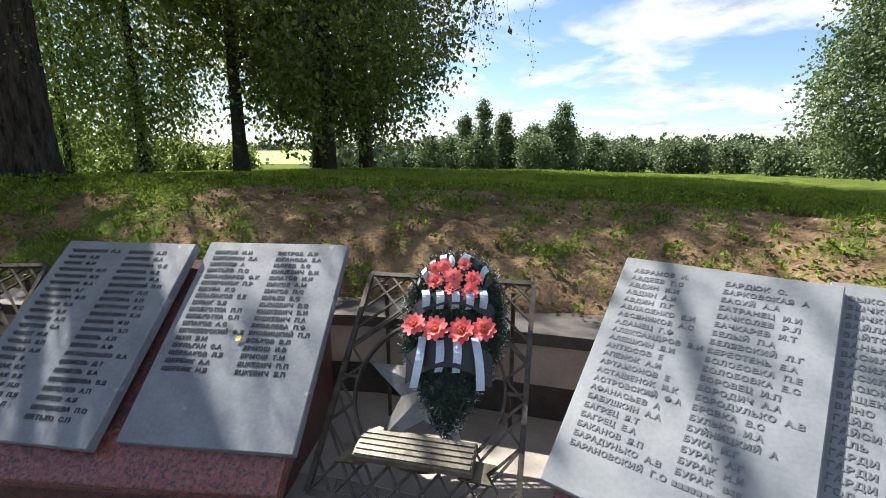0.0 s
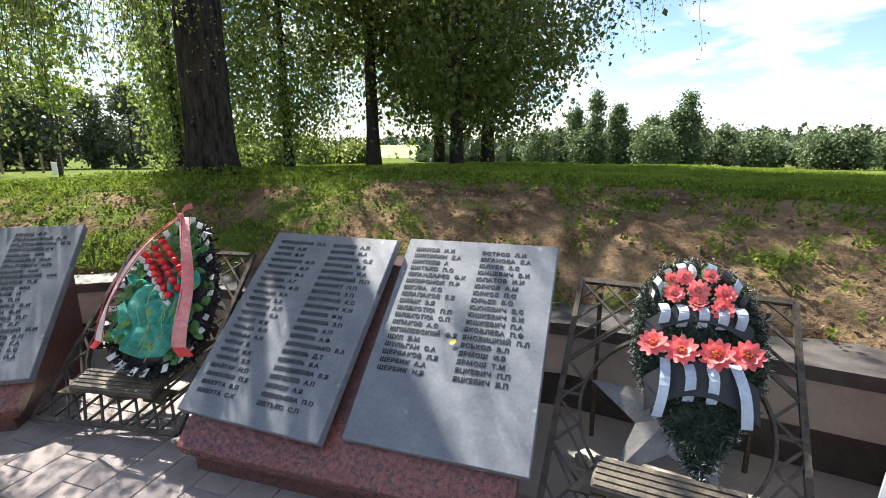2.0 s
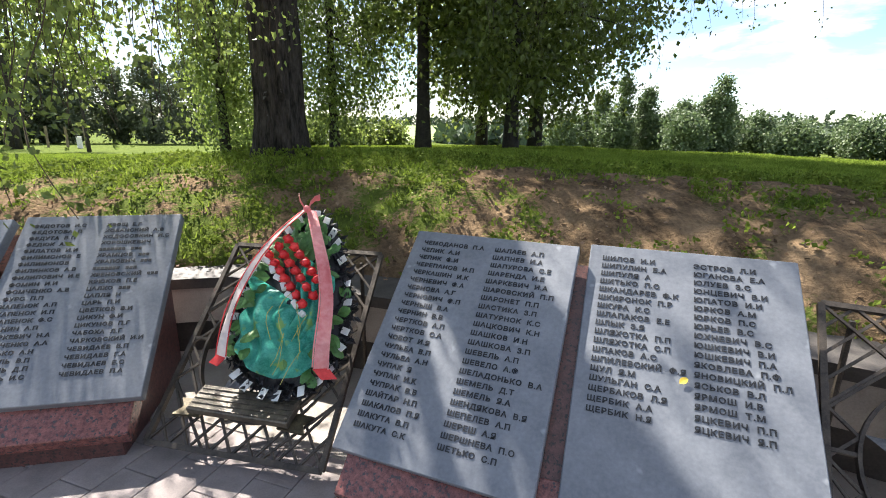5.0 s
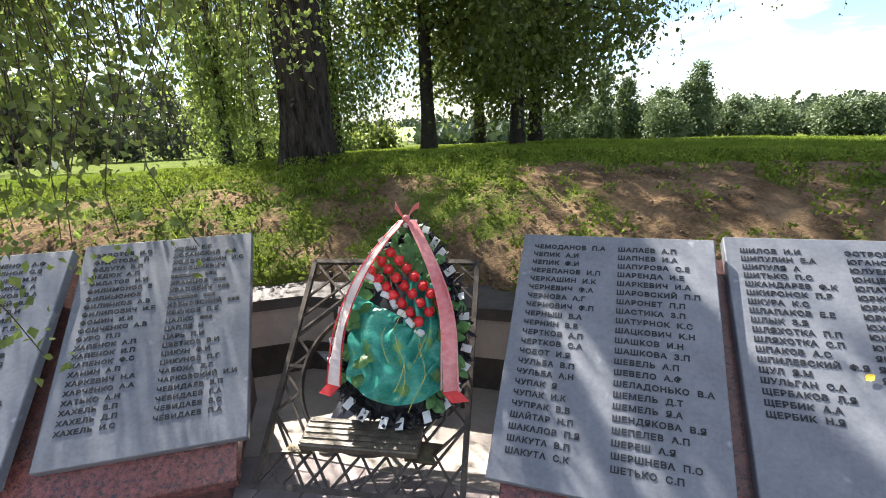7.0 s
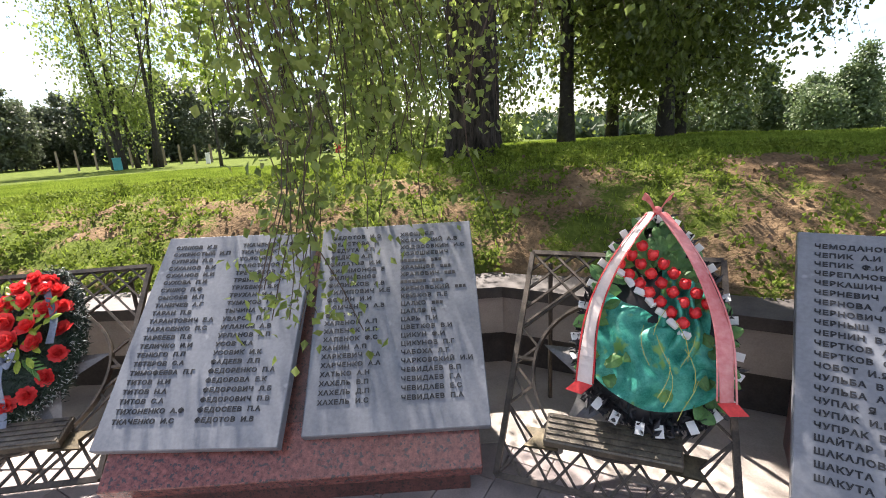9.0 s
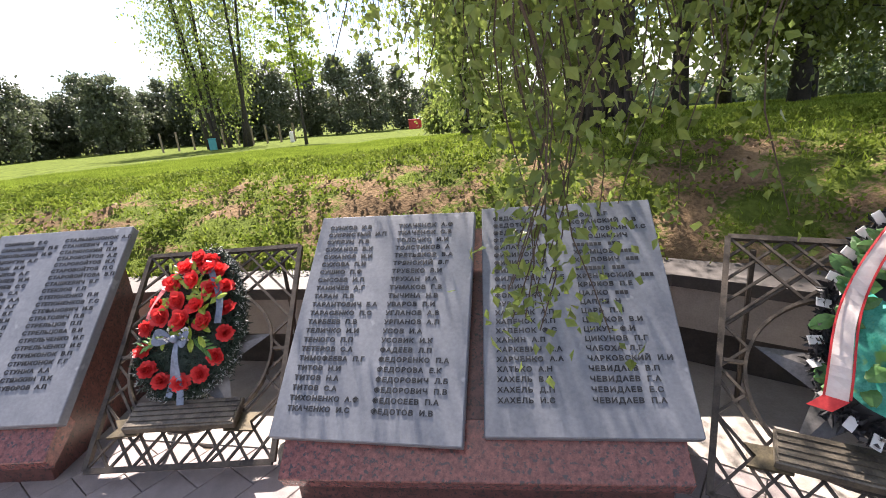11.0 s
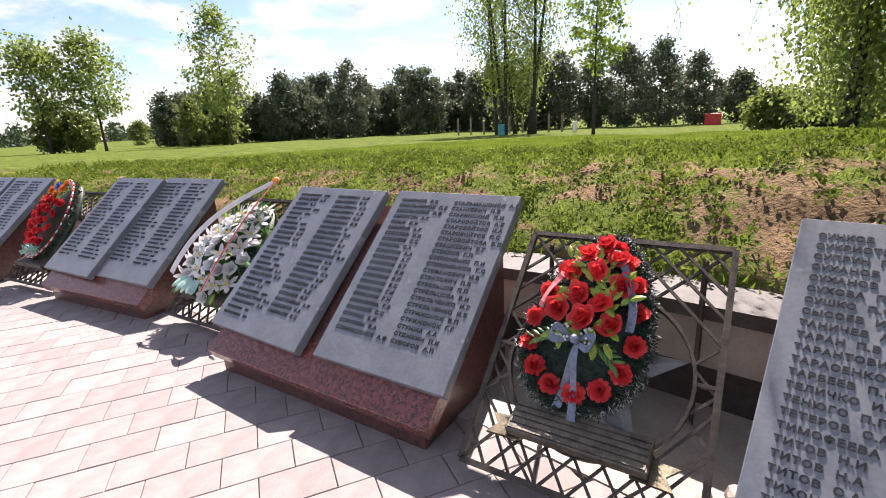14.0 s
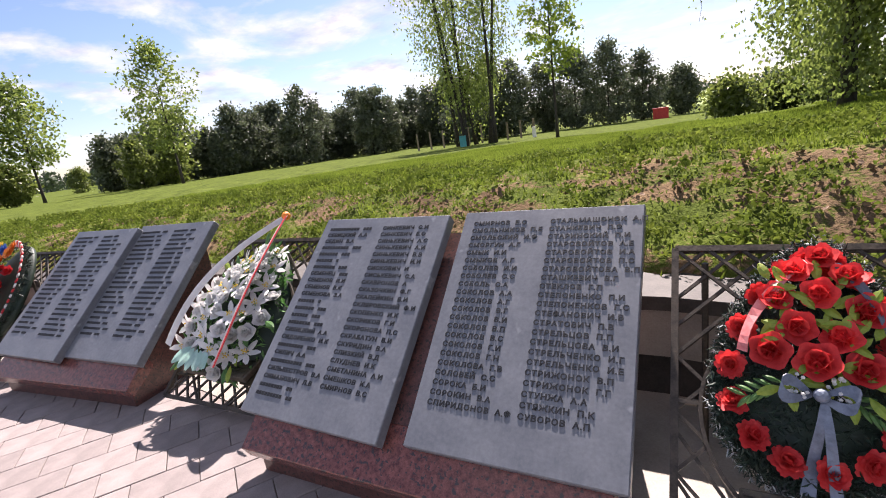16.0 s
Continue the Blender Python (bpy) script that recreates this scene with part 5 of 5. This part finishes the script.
def tree(x, y, r, height, crown, leaf_mat, leaf_size, count, name="tree", label="leafy tree", bark="bark_dark", base=None, clump=0.5, weeping=0.0, group="", stems=1, flare=1.3, gap=-0.12):
    """A tapered trunk with limbs and a crown of leaf clumps. crown: bottom height, widest radius, height of the widest part (0..1)."""
    z0 = gz(x, y) if base is None else base
    c0, cw, cm = crown
    top = thing(name, pose(x, y, z0), label, "tree", group)

    def inner(ob):
        ob.matrix_parent_inverse = top.matrix_world.inverted()
        return ob

    pts_c, limbs = [], bmesh.new()
    for st in range(stems):
        ox, oy = (random.gauss(0, 0.8), random.gauss(0, 0.8)) if stems > 1 else (0, 0)
        lean = (random.gauss(0, 0.05), random.gauss(0, 0.05)) if stems > 1 else (0, 0)
        bm = bmesh.new()
        n = 9
        p = [Vector((x + ox + lean[0] * height * i / n + 0.03 * r * math.sin(i), y + oy + lean[1] * height * i / n, z0 - 0.15 + height * 0.95 * i / n)) for i in range(n + 1)]
        tube(bm, p, [max(r * (1 - 0.88 * i / n) * (flare if i == 0 else 1), 0.01) for i in range(n + 1)], 10)
        inner(part("trunk", bm, bark, top, smooth=True))
    nb = max(int(14 + cw * 5), 10)
    for i in range(nb):
        s = i / nb
        h = c0 + (height - c0) * (0.02 + 0.85 * s)
        f = (s / cm) if s < cm else (1 - s) / (1 - cm)
        reach = cw * (0.30 + 0.70 * max(f, 0) ** 0.6)
        a = 2.4 * i + random.uniform(-0.4, 0.4)
        q = limb(limbs, (x, y, z0 + h * 0.96), (math.cos(a), math.sin(a), 0.45 - 0.6 * weeping), reach, r * 0.32 * (1 - 0.6 * s), 6, 0.03 + 0.08 * weeping, 0.16)
        pts_c += [(v, reach) for v in q[2:]] + [(q[-1], reach)]
    inner(part("branchwork", limbs, bark, top))
    # clumps fill the crown's outline, looser towards its edge
    nc = max(int(count / 55), 12)
    s = rng.uniform(0, 1, nc)
    f = np.where(s < cm, 0.35 + 0.65 * (s / cm) ** 0.6, np.clip((1 - s) / (1 - cm), 0, 1) ** 0.6)
    rr, ta = cw * f * rng.uniform(0.15, 1.08, nc) ** 0.6, rng.uniform(0, 6.283, nc)
    mid = np.stack([x + rr * np.cos(ta), y + rr * np.sin(ta), z0 + c0 + (height - c0) * s], 1)
    tips = np.array([q for q, _ in pts_c])
    mid = np.concatenate([mid, tips[rng.integers(0, len(tips), nc // 3)]])
    per = 42
    sz = clump * rng.uniform(0.45, 1.1, len(mid))[:, None, None]
    c = mid[:, None, :] + rng.normal(size=(len(mid), per, 3)) * sz * np.array([0.55, 0.55, 0.42])
    c[:, :, 2] -= weeping * rng.exponential(0.55, c.shape[:2])
    c = c.reshape(-1, 3)
    c = c[c[:, 2] > z0 + 0.15]
    inner(leaves("crown", c, leaf_size, leaf_mat, top, droop=0.5 + weeping))
    return top


def polar(az, dist, origin=(-4.44, 0.05)):
    return origin[0] + dist * math.cos(radians(az)), origin[1] + dist * math.sin(radians(az))


birch_big()
TG = "trees on the bank"
tree(-4.2, 9.94, 0.15, 8.6, (2.2, 3.4, 0.5), "leaf_dark", 0.12, 17000, "oak_tree", "dark-leaved oak with a bare lower trunk", clump=0.7, group=TG)
tree(-2.45, 10.3, 0.14, 9.4, (1.3, 3.3, 0.45), "leaf_dark", 0.115, 32000, "lime_tree", "dense dark-leaved tree with branches down to the grass", clump=0.7, weeping=0.5, group=TG)
tree(-2.1, 13.0, 0.16, 14, (0.9, 2.9, 0.35), "leaf_dark", 0.13, 26000, "lime_tree", "dense dark-leaved tree with branches down to the grass", clump=0.8, weeping=0.3, group=TG)
tree(-3.6, 13.8, 0.15, 11, (1.4, 3.2, 0.4), "leaf_dark", 0.13, 18000, "lime_tree", "dense dark-leaved tree with branches down to the grass", clump=0.8, weeping=0.4, group=TG)
tree(-6.0, 9.6, 0.10, 8, (1.4, 1.9, 0.4), "birch_leaf", 0.075, 34000, "birch_tree", "slender weeping birch with a trailing curtain of leaves", clump=0.4, weeping=1.2, group=TG)
tree(-7.6, 8.3, 0.09, 8, (1.5, 0.9, 0.4), "birch_leaf", 0.075, 18000, "birch_tree", "slender weeping birch with a trailing curtain of leaves", clump=0.3, weeping=1.5, group=TG)
tree(-8.6, 11.0, 0.09, 8, (1.2, 1.6, 0.4), "birch_leaf", 0.09, 15000, "birch_tree", "slender weeping birch with a trailing curtain of leaves", clump=0.4, weeping=1.2, group=TG)

# right-hand tree and the line of poplars and willows behind the bank
px, py = polar(46.5, 17, (0, 0))
tree(px, py, 0.14, 7.4, (0.3, 2.3, 0.22), "leaf_grey", 0.11, 42000, "birch_tree", "full green birch with a pointed crown", clump=0.55, weeping=0.35)
for az, d, h, w in ((85.3, 44, 6.3, 0.75), (87.4, 46, 5.0, 0.8), (82.8, 45, 5.0, 0.8), (76.0, 43, 5.5, 0.9), (77.0, 43, 4.2, 1.0), (79.3, 44, 3.8, 1.2)):
    px, py = polar(az, d, (0, 0))
    tree(px, py, 0.1, h, (0.3, w, 0.35), "leaf_grey", 0.24, 4200, "poplar_tree", "tall narrow grey-green poplar", clump=0.6, group="poplars behind the bank")
for i in range(22):
    az = 91 - i * 2.1 + random.uniform(-0.8, 0.8)
    px, py = polar(az, random.uniform(40, 52), (0, 0))
    h = random.uniform(2.7, 3.5) if az > 72 else random.uniform(1.9, 2.7)
    tree(px, py, 0.08, h, (0.1, h * 0.5, 0.4), "leaf_grey", 0.24, 3400, "willow_bush", "rounded grey-green willow bush", clump=0.9, group="willows behind the bank")

# left: dark wood edge, clump of tall birches, young trees
for i in range(34):
    az = 140 + i * 1.25 + random.uniform(-0.5, 0.5)
    d = random.uniform(48, 62)
    px, py = polar(az, d)
    h = random.uniform(4.0, 6.7) + (0.9 if az < 168 else 0)
    tree(px, py, 0.11, h, (0.1, h * random.uniform(0.24, 0.36), 0.42), "leaf_alder", 0.30, 4300, "alder_tree", "dark bushy alder at the edge of the wood", clump=0.75, group="alders at the wood edge")
for az, d, h in ((128, 52, 7.6), (124.5, 56, 6.6), (131.5, 50, 7.2), (135, 52, 6.8), (138.5, 50, 7.0), (120.8, 60, 5.2)):
    px, py = polar(az, d)
    tree(px, py, 0.1, h, (0.2, h * 0.34, 0.45), "leaf_alder", 0.30, 5600, "alder_tree", "dark bushy alder at the edge of the wood", clump=0.8, group="alders at the wood edge")
px, py = polar(143.5, 32)
tree(px, py, 0.13, 16.0, (3.6, 3.6, 0.5), "birch_leaf", 0.17, 18000, "birch_clump", "clump of tall thin birches with airy crowns", stems=6, clump=0.9, weeping=1.3)
px, py = polar(134.4, 23.0)
tree(px, py, 0.07, 7.4, (2.8, 1.25, 0.4), "leaf_light", 0.17, 3000, "maple_tree", "young maple with yellow-green leaves", clump=0.5)
for az, d, h, w in ((175.6, 40, 9.4, 2.5), (-173.0, 42, 7.6, 2.3), (-168.8, 43, 7.2, 1.9), (-163.5, 46, 5.5, 1.5)):
    px, py = polar(az, d)
    tree(px, py, 0.10, h, (2.6, w, 0.45), "birch_leaf", 0.26, 3200, "young_tree", "young slender tree with a loose crown", clump=1.0, group="young trees")
for az, d, h in ((179, 44, 3.6), (176, 45, 3.4), (-171, 44, 3.0), (-169, 45, 2.6), (-160, 55, 2.4), (-176, 90, 3.6), (-163, 100, 4.0), (-179.5, 100, 4.2)):
    px, py = polar(az, d)
    tree(px, py, 0.05, h, (0.1, h * 0.45, 0.4), "leaf_dark", 0.26, 3000, "shrub", "dark dense shrub under a young tree", clump=0.5, group="shrubs")
for i in range(7):
    px, py = polar(108 + i * 2.6, random.uniform(18, 26), (-2, 0))
    h = random.uniform(1.1, 1.7) if i > 2 else 0.9
    tree(px, py, 0.05, h, (0.1, h * 0.5, 0.4), "leaf_dark", 0.15, 3600, "shrub", "dark dense shrub behind the bank", clump=0.55, group="shrubs")


def far_woods():
    """Distant forest all round, past the fields."""
    c = []
    for i in range(2400):
        a = random.uniform(0, 2 * math.pi)
        d = random.uniform(230, 330)
        if 28 < math.degrees(a) < 92:
            d *= 0.95
        x, y = d * math.cos(a), d * math.sin(a)
        h = random.uniform(6.5, 10.5)
        for _ in range(44):
            s = random.random()
            r = (1.15 - s) * 2.6
            c.append((x + random.gauss(0, r), y + random.gauss(0, r), -3 + s * h))
    for i in range(700):
        a = radians(random.uniform(28, 104))
        d = random.uniform(65, 150)
        h = random.uniform(1.3, 2.6)
        for _ in range(40):
            c.append((d * math.cos(a) + random.gauss(0, 1.3), d * math.sin(a) + random.gauss(0, 1.3), -1.6 + h * random.random() ** 1.3))
    ob = leaves("far_woods", c, 1.9, "leaf_far")
    tagged(ob, "distant mixed forest along the horizon", "forest", kind="stuff")


far_woods()


def far_field():
    bm = bmesh.new()
    n = 24
    inn, out = [], []
    for i in range(n + 1):
        a = radians(104 + 24 * i / n)
        inn.append(bm.verts.new((75 * math.cos(a), 75 * math.sin(a), -1.9)))
        out.append(bm.verts.new((200 * math.cos(a), 200 * math.sin(a), 1.9)))
    for i in range(n):
        bm.faces.new((inn[i], inn[i + 1], out[i + 1], out[i]))
    bmesh.ops.recalc_face_normals(bm, faces=bm.faces)
    tagged(part("ground_field", bm, "field"), "sunlit light green sloping field", "field", kind="structure")


far_field()

# ---------------------------------------------------------------- small things beyond the bank


def bin_box(name, az, d, w, h, material, label, category):
    x, y = polar(az, d)
    top = thing(name, pose(x, y, gz(x, y), 0, 0, az - 90), label, category)
    bm = bmesh.new()
    box(bm, -w / 2, w / 2, -w / 2, w / 2, 0, h, bevel=0.02)
    part("body", bm, material, top)
    bm = bmesh.new()
    box(bm, -w * 0.54, w * 0.54, -w * 0.54, w * 0.54, h, h + 0.06, bevel=0.015)
    part("lid", bm, material, top)


bin_box("waste_container", 122.9, 50.0, 1.3, 0.95, "redbin", "red painted steel waste container on the grass", "container")
bin_box("litter_bin", 144.9, 30.0, 0.4, 0.6, "bluebin", "turquoise painted litter bin by the birches", "bin")
bin_box("notice_box", 136.6, 32.0, 0.25, 0.6, "white", "small white box on the grass", "box")


def fence_posts():
    for i in range(10):
        x, y = polar(150 - i * 1.5, 36)
        z = gz(x, y)
        bm = bmesh.new()
        box(bm, -0.10, 0.10, -0.02, 0.02, -0.1, 1.25, bevel=0.006)
        ob = part("fence_board", bm, "wood")
        ob.location = (x, y, z)
        tagged(ob, "weathered upright board of a low fence", "fence board", "low fence boards")


fence_posts()

# ---------------------------------------------------------------- grass, weeds, clods, fallen leaves


def scatter(n, dmin, dmax, keep, x0=-16, x1=5, y0=-6, y1=16):
    x, y = rng.uniform(x0, x1, n), rng.uniform(y0, y1, n)
    d, _ = from_line(x, y)
    ok = (d > dmin) & (d < dmax)
    x, y, d = x[ok], y[ok], d[ok]
    b = bare_at(x, y)
    ok = rng.uniform(0, 1, len(x)) < keep(b, d)
    x, y = x[ok], y[ok]
    return x, y, ground_height(x, y)


def blades(name, x, y, z, h, material, label, category):
    n = len(x)
    a = rng.uniform(0, 6.28, n)
    hh = h * rng.uniform(0.5, 1.3, n)
    w = 0.006 + 0.004 * rng.uniform(0, 1, n)
    lean = rng.normal(0, 0.45, (n, 2)) * hh[:, None]
    v = np.empty((n, 3, 3))
    v[:, 0] = np.stack([x - w * np.cos(a), y - w * np.sin(a), z - 0.01], 1)
    v[:, 1] = np.stack([x + w * np.cos(a), y + w * np.sin(a), z - 0.01], 1)
    v[:, 2] = np.stack([x + lean[:, 0], y + lean[:, 1], z + hh], 1)
    me = bpy.data.meshes.new(name)
    me.from_pydata(v.reshape(-1, 3).tolist(), [], np.arange(3 * n).reshape(-1, 3).tolist())
    tagged(part(name, me, material), label, category, kind="stuff")


x, y, z = scatter(1000000, 1.2, 14.0, lambda b, d: np.clip(1.15 - 1.9 * b, 0, 1) * np.where(d > 2.4, np.where(d > 9, 0.5, 1.0), 0.35))
blades("grass", x, y, z, 0.045, "grass", "short green grass on the bank", "grass")
x, y, z = scatter(90000, 1.25, 3.8, lambda b, d: np.clip(0.85 - 0.85 * b, 0.10, 1), y1=8)
tuft = np.clip(0.5 + 1.6 * fbm(x, y, 2.6, 9), 0, 1)
ok = rng.uniform(0, 1, len(x)) < 0.15 + 0.85 * tuft
x, y, z = x[ok], y[ok], z[ok] + 0.05 * tuft[ok]
k = 9
x, y, z = np.repeat(x, k) + rng.normal(0, 0.03, k * len(x)), np.repeat(y, k) + rng.normal(0, 0.03, k * len(y)), np.repeat(z, k) + rng.uniform(0.0, 0.05, k * len(z))
tagged(leaves("weeds", np.stack([x, y, z], 1), 0.036, "weed"), "low leafy weeds on the slope", "weeds", kind="stuff")
x, y, z = scatter(26000, 1.2, 3.2, lambda b, d: np.clip(b * 1.2, 0, 1), y1=8)
tagged(leaves("earth_clods", np.stack([x, y, z + 0.004], 1), 0.035, "clod", aspect=1.0), "loose crumbs of dry earth", "soil", kind="stuff")
x, y, z = scatter(2600, 1.1, 3.2, lambda b, d: 0.25 + 0 * b, y1=8)
tagged(leaves("fallen_leaves", np.stack([x, y, z + 0.012], 1), 0.035, "leaf_light"), "fallen yellowing leaves on the slope", "leaves", kind="stuff")

# ---------------------------------------------------------------- pavers, nearest ones as pieces of their own


def pavers():
    L, W, gap, turn = 0.30, 0.20, 0.004, radians(-6)
    ca, sa = math.cos(turn), math.sin(turn)
    cells = []
    for j in range(-120, 60):
        for i in range(-70, 30):
            u, v = j * W, (i + 0.5 * (j % 2)) * L
            x, y = u * ca - v * sa, u * sa + v * ca
            cells.append((x, y))
    cells = np.array(cells)
    d, _ = from_line(cells[:, 0], cells[:, 1])
    ok = (d < 0.36) & (d > -6.5) & (cells[:, 0] > -19) & (cells[:, 0] < 4.5)
    cells, d = cells[ok], d[ok]
    near = np.hypot(cells[:, 0] + 7.1, cells[:, 1] - 0.0)
    order = np.argsort(near)
    bm = bmesh.new()
    box(bm, -W / 2 + gap / 2, W / 2 - gap / 2, -L / 2 + gap / 2, L / 2 - gap / 2, -0.05, 0.0)
    es = [e for e in bm.edges if all(v.co.z > -0.01 for v in e.verts)]
    bmesh.ops.bevel(bm, geom=es, offset=0.0025, segments=1, affect="EDGES")
    me = mesh_of("paver", bm)
    me.materials.append(M["paver"])
    for i in order[:300]:
        ob = new("paver", me)
        ob.parent = pavement
        ob.matrix_world = pose(cells[i][0], cells[i][1], FLOOR + random.uniform(-0.0015, 0.0015), 0, 0, math.degrees(turn))
    vs = np.array([v.co for v in me.vertices])
    fs = [list(p.vertices) for p in me.polygons]
    V, Fc = [], []
    for n, i in enumerate(order[300:]):
        r = np.stack([vs[:, 0] * ca - vs[:, 1] * sa + cells[i][0], vs[:, 0] * sa + vs[:, 1] * ca + cells[i][1], vs[:, 2] + FLOOR + random.uniform(-0.0015, 0.0015)], 1)
        V.append(r)
        Fc += [[q + n * len(vs) for q in f] for f in fs]
    rest = bpy.data.meshes.new("far_pavers")
    rest.from_pydata(np.concatenate(V).tolist(), [], Fc)
    rest_ob = part("far_pavers", rest, "paver_rest", pavement)
    rest_ob["kind"] = "stuff"


M["paver_rest"] = mat("paver_concrete_joined", (0.185, 0.160, 0.153), (0.29, 0.252, 0.240), 7, 0.85, 0.25, 160, island=0.10, c3=(0.27, 0.235, 0.21), c3_scale=220, c3_at=0.62, spec=0.3)
pavers()
